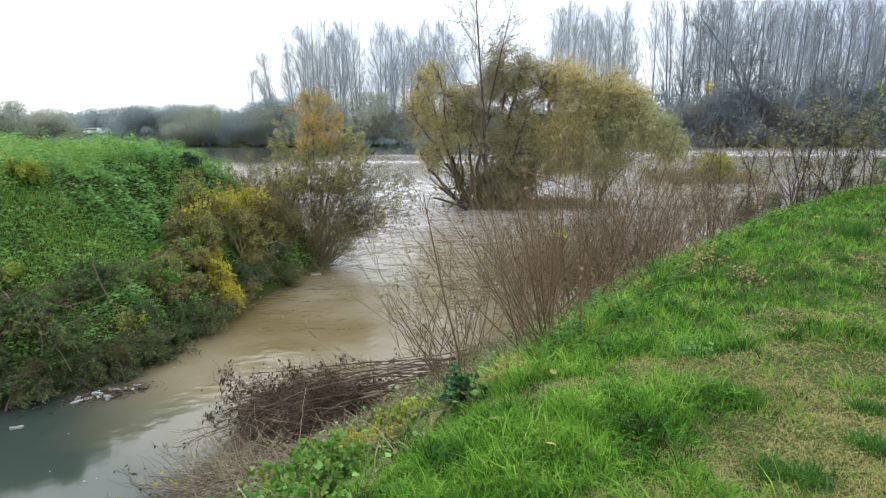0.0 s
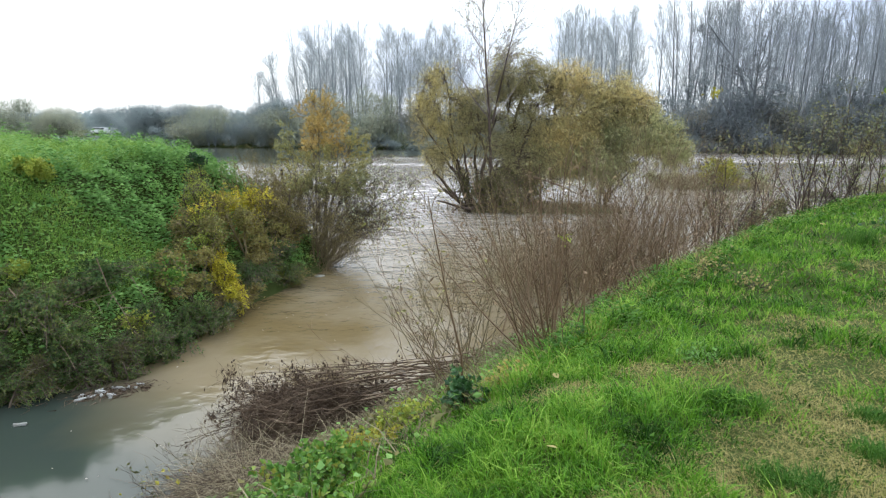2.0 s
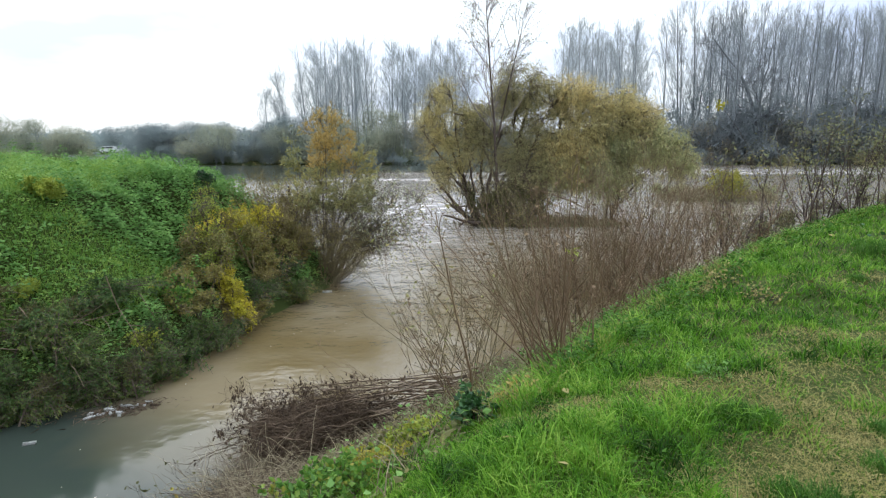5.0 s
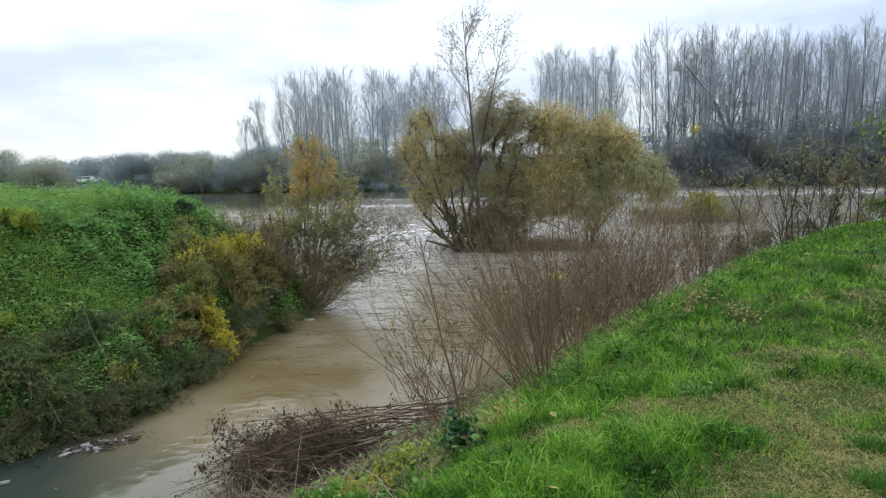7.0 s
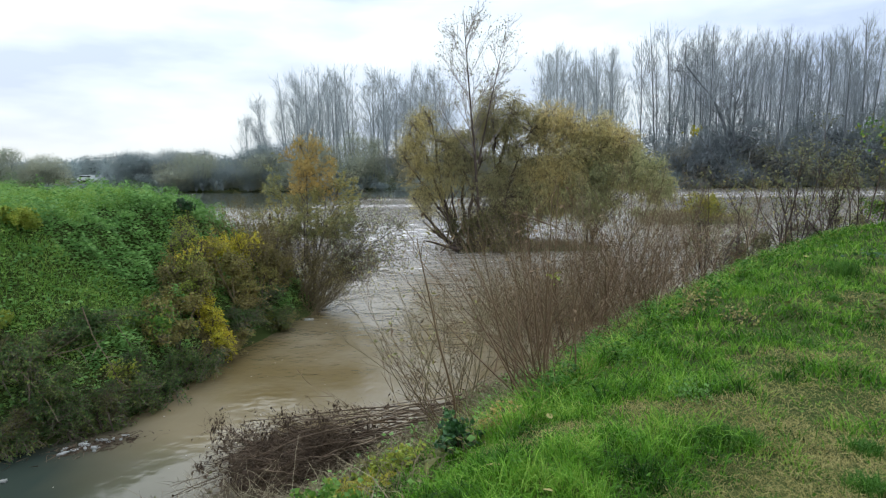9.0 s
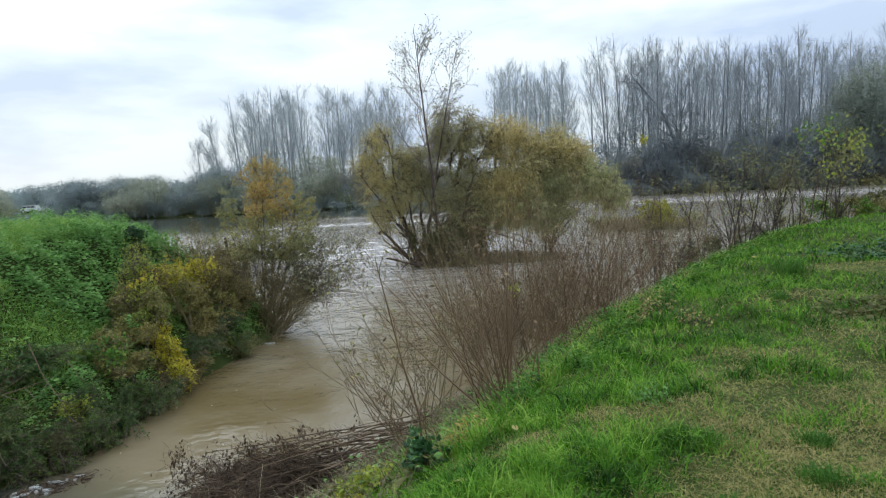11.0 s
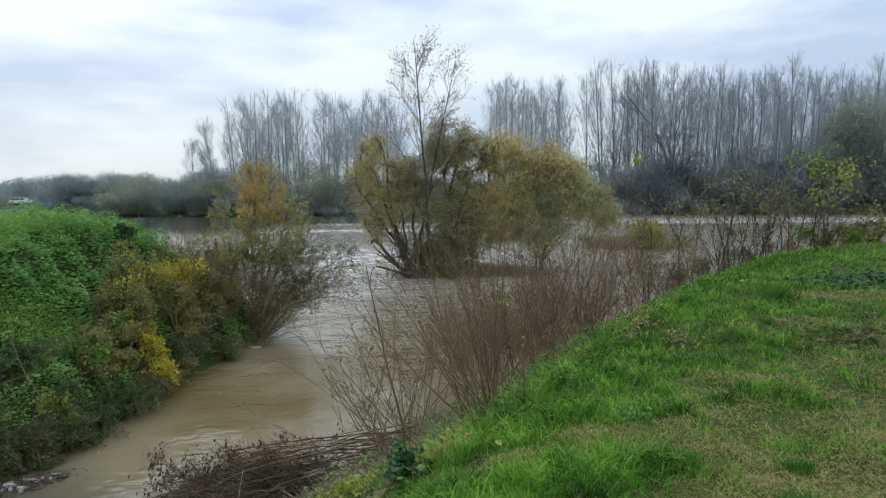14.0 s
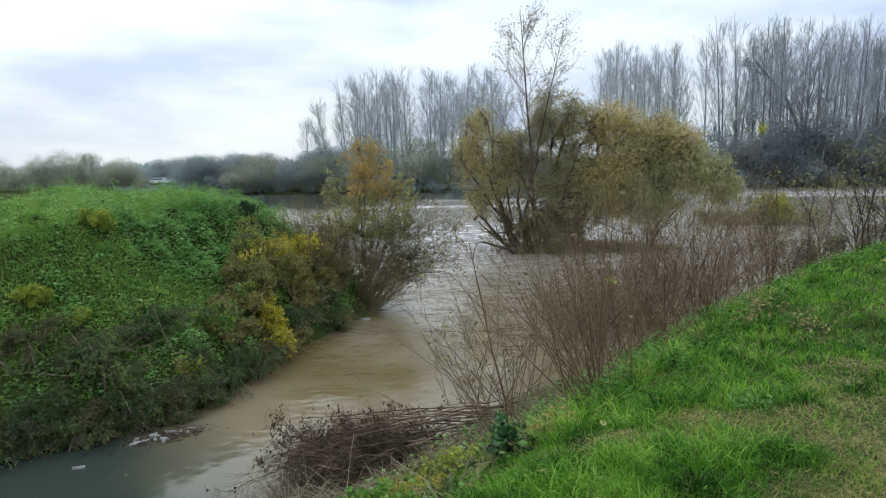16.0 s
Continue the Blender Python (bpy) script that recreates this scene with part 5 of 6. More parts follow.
set_down(fan_shrub(302, 9, 1.0, 0.42, M_REDTWIG, None, 0, (0.04, 0.085), "willow_shrub", RED, lean=(-0.75, 0.1), twigs=6, fine=3, thick=0.0042, up=0.0), x - 0.05, y + 0.05)
set_down(fan_shrub(304, 2, 1.6, 0.16, M_REDTWIG, M_OLIVE, 300, (0.03, 0.06), "willow_shrub", "slender willow shrub with hanging pale leaves", lean=(-0.45, 0.1), twigs=6, fine=3, thick=0.005, base=0.1, wob=0.06, first=0.4), x - 0.1, y + 0.2)
x, y = below(3.1, 0.4)
set_down(fan_shrub(303, 30, 1.8, 0.38, M_REDTWIG, M_DEAD, 90, (0.04, 0.07), "willow_shrub", RED, lean=(-0.22, 0.0), twigs=5, fine=3, thick=0.0085, base=0.14, wob=0.022, first=0.4), x, y)
for k, (i, s, n, tall, lx) in enumerate([(3.9, 2.0, 5, 1.2, -0.15), (4.4, 0.6, 4, 0.9, 0.1), (5.3, 1.2, 18, 2.0, -0.05), (5.2, 2.8, 16, 2.6, -0.1), (6.2, 0.7, 18, 1.5, 0.0),
                                         (7.2, 1.7, 18, 2.4, 0.0), (7.6, 3.0, 16, 3.7, 0.0), (8.2, 0.9, 14, 1.6, 0.0), (9.0, 1.8, 16, 2.6, 0.0), (9.6, 3.0, 15, 3.9, 0.0), (10.4, 1.0, 14, 1.9, 0.05), (11.4, 2.6, 15, 3.7, 0.0), (13.2, 2.4, 14, 3.4, 0.0), (11.6, 1.1, 12, 2.1, 0.0),
                                         (8.6, 3.3, 11, 2.4, 0.0), (10.4, 2.2, 12, 2.6, 0.0), (10.6, 4.6, 13, 3.2, -0.05), (11.6, 3.9, 13, 3.2, 0.0), (12.6, 5.2, 13, 3.4, 0.0), (13.0, 3.6, 12, 3.0, 0.0), (14.6, 4.6, 12, 3.4, 0.0)]):
    x, y = below(i, s)
    set_down(fan_shrub(311 + k, int(n * (1.6 if s > 2.1 else 1.15)), tall, 0.46, M_REDTWIG if k % 3 else M_BROWNTWIG, M_DEAD, 260, (0.03, 0.055), "willow_shrub", RED, lean=(lx, lx * 0.3), twigs=9, fine=5, thick=0.009, base=0.3, wob=0.05), x, y)

for k, (x, y, tall) in enumerate([(1.3, 14.0, 1.5), (2.2, 14.8, 1.6), (3.2, 15.6, 1.7), (4.3, 16.4, 1.8), (1.9, 12.9, 1.4)]):
    set_down(fan_shrub(381 + k, 17, tall - ground_z(x, y), 0.42, M_TWIG if k % 2 else M_REDTWIG, M_DEAD, 320, (0.035, 0.06), "willow_shrub", "brown bare willow shrub standing in the flood water", twigs=9, fine=5, thick=0.010, base=0.35, wob=0.06), x, y)

GREEN = "slim sapling with sparse yellow-green leaves on the levee's edge"
for k, (i, s, n, tall, lv) in enumerate([(13.2, 0.9, 5, 2.6, 240), (14.4, 0.5, 4, 2.9, 260), (15.4, 0.8, 5, 2.8, 260), (16.6, 0.4, 4, 2.6, 220), (17.6, 0.7, 4, 3.0, 260), (18.8, 0.4, 4, 2.6, 220),
                                         (20.4, 0.4, 3, 3.9, 420), (20.9, 0.9, 4, 3.0, 300), (22.0, 0.7, 4, 2.8, 300), (12.4, 1.6, 6, 2.4, 200)]):
    x, y = below(i, s)
    set_down(fan_shrub(331 + k, n, tall, 0.26, M_BARK, M_OLIVE if k == 6 else M_SAPLEAF, int(lv * (2.2 if i < 19 else 1.0)), (0.04, 0.08), "sapling", GREEN, "saplings along the levee", twigs=15, fine=6, thick=0.02, base=0.25, broad=0.34), x, y)
for k, (i, s) in enumerate([(13.4, 1.3), (15.2, 1.2), (17.2, 1.1), (19.5, 0.9)]):
    x, y = below(i, s)
    set_down(bank_bush(361 + k, 1.5, 1.1, 0.06, 700, M_SAPLEAF, "levee_bush", "loose olive-leaved bush below the levee's edge", "bushes on the levee", "bush", 0.05, 0.004, 0.4), x, y)
for k, (i, s) in enumerate([(22.6, 0.3), (24.2, 0.2), (21.4, 0.4)]):
    x, y = below(i, s)
    set_down(bank_bush(351 + k, 2.2, 1.1, 0.07, 2600, (M_OLIVE, M_SCRUB, M_BRAMBLE)[k], "bramble_bush", "leafy bramble bush on the levee's edge", "brambles on the levee", "bush", 0.05, 0.004, 0.5), x, y)


# ---- near the foot of the slope: brush heap, dry tussock, brambles, ivy ----
def brush_heap():
    """Cut boughs laid side by side, their butts on the slope, their twiggy ends fanning out over the water."""
    rng = np.random.default_rng(401)
    x, y = -1.5, 7.4
    top = thing("brush_heap", "heap of cut dead brushwood at the water's edge", "brushwood", (x, y, 0))
    N = 105
    long = rng.random(N) < 0.36
    a = np.c_[np.where(long, rng.uniform(0.7, 1.9, N), rng.uniform(-0.7, 0.9, N)), rng.normal(0.05, 0.24, N), np.zeros(N)]
    b = np.c_[rng.uniform(-1.35, -0.3, N), rng.uniform(-0.75, 0.95, N), np.zeros(N)]
    b[:, 0] = np.where(long, b[:, 0], a[:, 0] - rng.uniform(0.7, 1.2, N))
    a[:, 2] = np.maximum(height(a[:, 0] + x, a[:, 1] + y), 0) + 0.04 + rng.random(N) ** 1.3 * 0.30
    b[:, 2] = 0.06 + rng.random(N) ** 1.2 * np.clip(0.78 - 0.16 * np.abs(b[:, 0]) - 0.35 * np.abs(b[:, 1] - 0.3), 0.1, 0.8)
    s = np.linspace(0, 1, 10)[None, :, None]
    mid = (a + b) / 2 + np.c_[rng.normal(0, 0.1, (N, 2)), rng.uniform(0.0, 0.22, N)]
    S = (1 - s) ** 2 * a[:, None] + 2 * s * (1 - s) * mid[:, None] + s ** 2 * b[:, None] + rng.normal(0, 0.014, (N, 10, 3))
    S[..., 2] = np.maximum(S[..., 2], np.maximum(height(S[..., 0] + x, S[..., 1] + y), 0) + 0.02)
    SR = rng.uniform(0.005, 0.014, N)[:, None] * np.linspace(1, 0.3, 10)
    A, AR = sprout(rng, S, SR, 9, (0.3, 1.0), (18, 60), (0.18, 0.5), 0.5, 4, 0.12, 0.02, 0.003)
    B, BR = sprout(rng, A, AR, 5, (0.2, 1.0), (20, 60), (0.08, 0.26), 0.6, 3, 0.15, -0.02, 0.002)
    for k in range(N):
        part("bough", mesh_of("bough", *tubes(S[k:k + 1], SR[k:k + 1], 5), M_DEADWOOD if k % 4 == 0 else M_HEAP, True), top)
    part("twigwork", mesh_of("twigwork", *joined(tubes(A, AR, 3), tubes(B, BR, 3)), M_HEAP), top)
    m = np.concatenate([in_ball(rng, 9000, (-0.35, -0.05, 0.18), (0.8, 0.62, 0.40), 0.0), in_ball(rng, 5000, (0.45, 0.1, 0.2), (0.75, 0.4, 0.28), 0.0)])
    m = m[m[:, 2] > np.maximum(height(m[:, 0] + x, m[:, 1] + y), 0) - 0.02]
    part("packed_twig_mat", mesh_of("packed_twig_mat", *flecks(rng, m, rng.normal(0, 1, m.shape) * [1, 0.7, 0.3], rng.uniform(0.06, 0.2, len(m)), rng.uniform(0.003, 0.007, len(m))), M_HEAP), top, "dark matted twigs inside the heap")
    out = np.flatnonzero(B[:, -1, 2] > 0.25)
    bunch = out[wavy(B[out, -1, 0], B[out, -1, 1] + B[out, -1, 2], 0.25, 61) > 0.1]
    part("withered_foliage", mesh_of("withered_foliage", *leaves_on(rng, B[bunch], BR[bunch], 1, (0.04, 0.08), (0.009, 0.017), 2.0), M_HEAP), top, "withered dark leaves hanging in bunches")


brush_heap()


def tussock(seed, at, n, tall, mat, name, label, category, lean=1.2, r=0.3, wide=(0.002, 0.004)):
    rng = np.random.default_rng(seed)
    x, y = rng.normal(at[0], r, n), rng.normal(at[1], r, n)
    z = height(x, y) - 0.01
    V, F = blades(rng, x - at[0], y - at[1], z, rng.uniform(0.5, 1.1, n) * tall, rng.uniform(*wide, n), lean)
    return thing(name, label, category, (at[0], at[1], 0), "tussocks", me=mesh_of(name, V, F, mat))


def straw_heap(at, n, r, seed):
    """Long dead stalks bent over in all directions, pale on top of dark rotting ones."""
    rng = np.random.default_rng(seed)
    top = thing("dry_tussock", "flattened tussock of straw-dry stalks by the water", "grass", (*at, 0), "tussocks")
    for name, mat, k, size, lift, label in (("rotten_layer", M_HEAP, n, (0.35, 0.8), 0.0, "dark rotting stalks underneath"), ("straw_layer", M_TAN, n // 2, (0.35, 0.9), 0.14, "pale straw-dry stalks on top")):
        p = np.c_[rng.normal(0, r, (k, 2)), np.zeros(k)]
        p[:, 2] = np.maximum(height(p[:, 0] + at[0], p[:, 1] + at[1]), -0.05) + lift * rng.random(k)
        S, SR = sweep(rng, p, np.c_[rng.normal(0, 0.8, (k, 2)) + [-0.25, -0.1], rng.uniform(0.25, 0.9, k)], rng.uniform(*size, k), rng.uniform(0.0016, 0.0034, k), 7, 0.14, -0.17, 0.5)
        S[..., 2] = np.maximum(S[..., 2], np.maximum(height(S[..., 0] + at[0], S[..., 1] + at[1]), 0) + 0.012)
        tagged(part(name, mesh_of(name, *tubes(S, SR, 4), mat), top, label), kind="stuff")


straw_heap((-2.35, 6.0), 900, 0.27, 411)
straw_heap((-1.95, 5.45), 500, 0.24, 412)


for k, (x, y, lx, tall) in enumerate([(-2.55, 6.35, -1.5, 0.9), (-2.75, 5.85, -1.9, 0.8), (-2.35, 6.7, -1.0, 0.75)]):
    set_down(fan_shrub(441 + k, 6, tall, 0.3, M_TWIG, M_SCRUB, 26, (0.04, 0.08), "sprawling_shrub", "low bare shrub sprawling from the tussock over the water", "bare shrubs by the water", (lx, 0.15), 6, 3, 0.005, 0.1, 0.0, 0.07, 0.3), x, y)


def leafy_clump(seed, at, r, tall, n, leaf, mat, name, label, category="plant"):
    """Soft stems and broad leaves in a low clump."""
    rng = np.random.default_rng(seed)
    top = thing(name, label, category, (at[0], at[1], ground_z(*at) - 0.02), "low plants on the slope")
    k = max(8, n // 70)
    p = np.c_[rng.normal(0, r * 0.5, (k, 2)), np.zeros(k)]
    p[:, 2] = height(p[:, 0] + at[0], p[:, 1] + at[1]) - ground_z(*at)
    S, SR = sweep(rng, p, np.c_[rng.normal(0, 0.5 if r > 0.1 else 0.2, (k, 2)), np.ones(k)], rng.uniform(0.5, 1.1, k) * tall, np.full(k, 0.004), 6, 0.15, -0.02, 0.4)
    A, AR = sprout(rng, S, SR, 6, (0.15, 1), (30, 80), (0.08, 0.22), 0.6, 4, 0.15, 0.0, 0.0015)
    part("stemwork", mesh_of("stemwork", *joined(tubes(S, SR, 5), tubes(A, AR, 3)), M_TWIG), top)
    part("foliage", mesh_of("foliage", *leaves_on(rng, A, AR, max(1, n // len(A)), (leaf * 0.6, leaf * 1.3), (leaf * 0.25, leaf * 0.45), 0.2), mat), top)
    return top


leafy_clump(429, (-0.82, 3.6), 0.28, 0.22, 3400, 0.05, M_BRAMBLE, "bramble", "broad-leaved green bramble on the slope above the brush")
leafy_clump(430, (-0.42, 4.2), 0.22, 0.16, 1300, 0.04, M_YGREEN, "bramble", "yellowing bramble on the slope above the brush")
leafy_clump(421, (-0.72, 3.15), 0.30, 0.22, 3200, 0.046, M_BRAMBLE, "bramble", "bright green bramble on the slope above the brush")
leafy_clump(422, (-0.62, 3.75), 0.22, 0.22, 1500, 0.028, M_YELLOW, "bramble", "yellowing bramble on the slope above the brush")
leafy_clump(423, (-0.9, 2.95), 0.24, 0.22, 2200, 0.046, M_BRAMBLE, "bramble", "green bramble beside the dry tussock")
leafy_clump(424, (0.15, 3.9), 0.06, 0.32, 480, 0.045, M_DARKLEAF, "ivy", "dark green ivy clump on the levee's edge")
leafy_clump(428, (0.42, 4.15), 0.10, 0.16, 260, 0.03, M_ORANGE, "turning_weed", "small orange-leaved weed on the levee's edge")
leafy_clump(425, (1.72, 3.92), 0.13, 0.07, 260, 0.028, M_NETTLE, "dock", "flat dark green weed in the grass")
for k, (x, y, r, n, leaf) in enumerate([(2.72, 6.55, 0.16, 60, 0.045), (2.95, 7.0, 0.16, 55, 0.05), (2.85, 6.6, 0.14, 60, 0.045), (3.2, 7.15, 0.14, 40, 0.045), (3.55, 7.9, 0.16, 36, 0.05), (3.05, 6.1, 0.14, 80, 0.04), (3.2, 6.05, 0.14, 90, 0.04)]):
    leafy_clump(700 + k, (x, y), r, 0.2, n, leaf, M_STRAW, "withered_weeds", "pale withered weeds in the levee grass")


# ---- grass of the levee ----
def dryness(x, y, s):
    """Where the turf is worn to straw: the path's near end, a patch farther on, thin in between."""
    near = 0.68 * np.exp(-((s + 2.0) / 0.95) ** 4) / (1 + np.exp((y + 0.15 * (x - 2) - 5.2) / 0.3))
    spot = 1.3 * np.exp(-(((x - 6.8) / 0.9) ** 2 + ((y - 8.45) / 0.42) ** 2)) + 0.9 * np.exp(-((x - 1.36) ** 2 + (y - 3.95) ** 2) / 0.03)
    thin = 0.5 * np.exp(-((x - 5.4) ** 2 + (y - 6.2) ** 2) / 1.6) + 0.35 * np.exp(-((s + 3.4) / 1.0) ** 2)
    return near + spot + thin


def meadow():
    rng = np.random.default_rng(501)
    N = 330000
    r = np.exp(rng.uniform(np.log(1.5), np.log(30), N)); a = np.radians(rng.uniform(-40, 64, N))
    x, y = r * np.sin(a), r * np.cos(a)
    s = side_of(CREST, x, y)
    ok = (s < 1.3) & (rng.uniform(0, 1, N) < np.clip((1.6 - s) * 1.2, 0.25, 1))
    x, y, s, r = x[ok], y[ok], s[ok], r[ok]
    dry = np.clip(dryness(x, y, s) * 0.85 + 0.34 * wavy(x, y, 0.8, 42) + 0.22 * wavy(x, y, 0.28, 45) - 0.12, 0, 0.85)
    straw = rng.uniform(0, 1, len(x)) < dry * 0.9 + 0.02
    lush = np.clip(1.0 - 0.9 * dry / 0.85 + 0.2 * np.exp(-((s + 0.5) / 0.4) ** 2) - 0.3 * (s > 0) + 0.35 * wavy(x, y, 0.5, 43) + 0.4 * wavy(x, y, 0.17, 44), 0.2, 1.7)
    tall = rng.uniform(0.03, 0.115, len(x)) * lush
    wide = rng.uniform(0.0010, 0.0027, len(x)) * (1 + r / 4.5)
    tall = np.where(straw, tall * 1.1 + 0.03, tall * (0.75 + 0.5 * rng.random(len(x))))
    gone = (rng.random(len(x)) < 0.75 * dry / 0.85) & ~straw
    x, y, tall, wide, straw = x[~gone], y[~gone], tall[~gone], wide[~gone], straw[~gone]
    z = height(x, y) - 0.005
    for mask, mat, name, label in ((~straw, M_GRASS, "meadow_grass", "fresh green grass on top of the levee"), (straw, M_STRAW, "dry_grass", "straw-dry mown grass on the levee path")):
        t = tall[mask] * (1 if mat is M_GRASS else 0.5)
        V, F = blades(rng, x[mask], y[mask], z[mask], t, wide[mask] * (1 if mat is M_GRASS else 0.6), 1.5 if mat is M_GRASS else 2.8)
        thing(name, label, "grass", kind="stuff", me=mesh_of(name, V, F, mat))


def thatch():
    """Short dry litter lying flat where the path is worn."""
    g = np.random.default_rng(505)
    N = 210000
    r = np.exp(g.uniform(np.log(1.5), np.log(16), N)); a = np.radians(g.uniform(5, 66, N))
    x, y = r * np.sin(a), r * np.cos(a)
    # thinner litter where the path runs on past the walker
    bx, by = g.uniform(0.3, 5.0, 40000), g.uniform(-6.0, 2.2, 40000)
    br, ba = np.hypot(bx, by), np.degrees(np.arctan2(bx, by))
    rest = (br < 1.5) | (ba > 66)
    x, y, r = np.r_[x, bx[rest]], np.r_[y, by[rest]], np.r_[r, br[rest]]
    N = len(x)
    s = side_of(CREST, x, y)
    ok = g.random(N) < np.clip(1.05 * dryness(x, y, s) + 0.34 * wavy(x, y, 0.8, 42) + 0.22 * wavy(x, y, 0.28, 45) - 0.16, 0.02, 1) * (s < -0.4)
    x, y, r = x[ok], y[ok], r[ok]
    V, F = blades(g, x, y, height(x, y) + g.uniform(0.0, 0.03, len(x)), g.uniform(0.008, 0.02, len(x)), g.uniform(0.0003, 0.0008, len(x)) * (1 + r / 2.2), 6.5)
    thing("path_thatch", "pale dry grass litter trodden flat on the path", "grass", kind="stuff", me=mesh_of("path_thatch", V, F, M_STRAW))


def outer_turf():
    """Grass on the rest of the levee's top, behind and beside the walker."""
    g = np.random.default_rng(506)
    n = np.r_[np.full(150000, 5.5), np.full(90000, 18.0)]
    r, a = n * np.sqrt(g.uniform(0, 1, len(n))), g.uniform(-np.pi, np.pi, len(n))
    x, y = r * np.sin(a), r * np.cos(a)
    seen = (r > 1.5) & (np.degrees(a) > -40) & (np.degrees(a) < 64)
    ok = ~seen & (side_of(CREST, x, y) < 4.0) & (height(x, y) > 0.1)
    x, y, r = x[ok], y[ok], r[ok]
    V, F = blades(g, x, y, height(x, y) - 0.005, g.uniform(0.03, 0.11, len(x)), g.uniform(0.0018, 0.0045, len(x)) * (1 + r / 8), 1.5)
    thing("levee_turf", "green grass on the rest of the levee's top", "grass", kind="stuff", me=mesh_of("levee_turf", V, F, M_GRASS))


thatch()
meadow()
outer_turf()
rng = random.Random(9)
for k, (x, y) in enumerate([(5.8, 8.4), (1.72, 3.2), (1.62, 2.42), (2.05, 2.66), (2.35, 3.12), (1.48, 2.5), (1.6, 3.25), (4.5, 6.7)]):
    o = tussock(520 + k, (x, y), 430, 0.10 if k else 0.28, M_TUFT, "grass_tuft", "dark green tuft of coarse grass on the levee", "grass", 0.9, 0.05 if k else 0.12, (0.002, 0.004))


def broadleaf(seed, N, where, size, tall, mat, name, label):
    """Low broad-leaved weeds in the turf."""
    rng = np.random.default_rng(seed)
    x, y = where(rng, N)
    hump = np.clip(0.6 + 0.7 * wavy(x, y, 0.35, 51), 0.0, 1.3)
    keep = rng.random(N) < hump
    x, y, hump = x[keep], y[keep], hump[keep]
    d = rng.normal(0, 1, (len(x), 3)); d[:, 2] = np.abs(d[:, 2]) * 0.4
    L = rng.uniform(*size, len(x))
    V, F = leaves(rng, np.c_[x, y, height(x, y) + rng.random(len(x)) * tall * hump], d, L, L * 0.36, 0.15, 0.25, 0.6)
    thing(name, label, "weeds", kind="stuff", me=mesh_of(name, V, F, mat))


def slope_spots(rng, N):
    i, s = rng.uniform(0.2, 17, N), rng.uniform(0.15, 3.5, N)
    p = np.array([below(a, b) for a, b in zip(i, s)])
    return p[:, 0], p[:, 1]


broadleaf(514, 14000, slope_spots, (0.03, 0.09), 0.16, M_SCRUB, "slope_litter", "brown leaf litter and weeds on the levee's slope")
broadleaf(515, 4500, slope_spots, (0.03, 0.08), 0.2, M_NETTLE, "slope_weeds", "dark green weeds on the levee's slope")
g = np.random.default_rng(516)
x, y = slope_spots(g, 15000)
V, F = blades(g, x, y, height(x, y), g.uniform(0.08, 0.25, len(x)), g.uniform(0.002, 0.005, len(x)), 2.0)
thing("slope_grass", "dead brown grass on the levee's slope", "grass", kind="stuff", me=mesh_of("slope_grass", V, F, M_STALK))


def edge_grass(seed, n, tall, mat, name, label):
    """Long grass hanging over the levee's edge, down to the shrubs' feet."""
    g = np.random.default_rng(seed)
    i, s = g.uniform(1.7, 18, n), np.abs(g.normal(0.0, 0.42, n)) - 0.1
    p = np.array([below(a, b) for a, b in zip(i, s)])
    V, F = blades(g, p[:, 0], p[:, 1], height(p[:, 0], p[:, 1]) - 0.005, g.uniform(*tall, n), g.uniform(0.0018, 0.004, n) * (1 + i / 8), 1.5)
    thing(name, label, "grass", kind="stuff", me=mesh_of(name, V, F, mat))


edge_grass(518, 20000, (0.08, 0.24), M_GRASS, "edge_grass", "long green grass hanging over the levee's edge")
edge_grass(519, 2200, (0.10, 0.26), M_STRAW, "edge_straw", "dry stalks among the grass of the levee's edge")


def edge_spots(rng, N):
    i, s = rng.uniform(2.5, 16, N), rng.normal(0.15, 0.28, N)
    p = np.array([below(a, b) for a, b in zip(i, s)])
    return p[:, 0], p[:, 1]


broadleaf(511, 14000, edge_spots, (0.025, 0.06), 0.22, M_TUFT, "edge_nettles", "dark green nettles along the levee's edge")
broadleaf(512, 3000, lambda g, n: (g.normal(9.0, 0.8, n), g.normal(9.75, 0.45, n)), (0.05, 0.10), 0.12, M_DARKLEAF, "turf_weeds", "dark broad-leaved weeds in the turf")
broadleaf(517, 1500, lambda g, n: (g.normal(5.3, 0.6, n), g.normal(5.95, 0.22, n)), (0.04, 0.09), 0.07, M_SCRUB, "withered_turf_weeds", "dark withered weeds in the turf")
broadleaf(513, 2200, lambda g, n: (g.uniform(0.6, 4.5, n), g.uniform(2.0, 7.0, n)), (0.018, 0.036), 0.06, M_TUFT, "turf_clover", "small green broad-leaved plants in the turf")


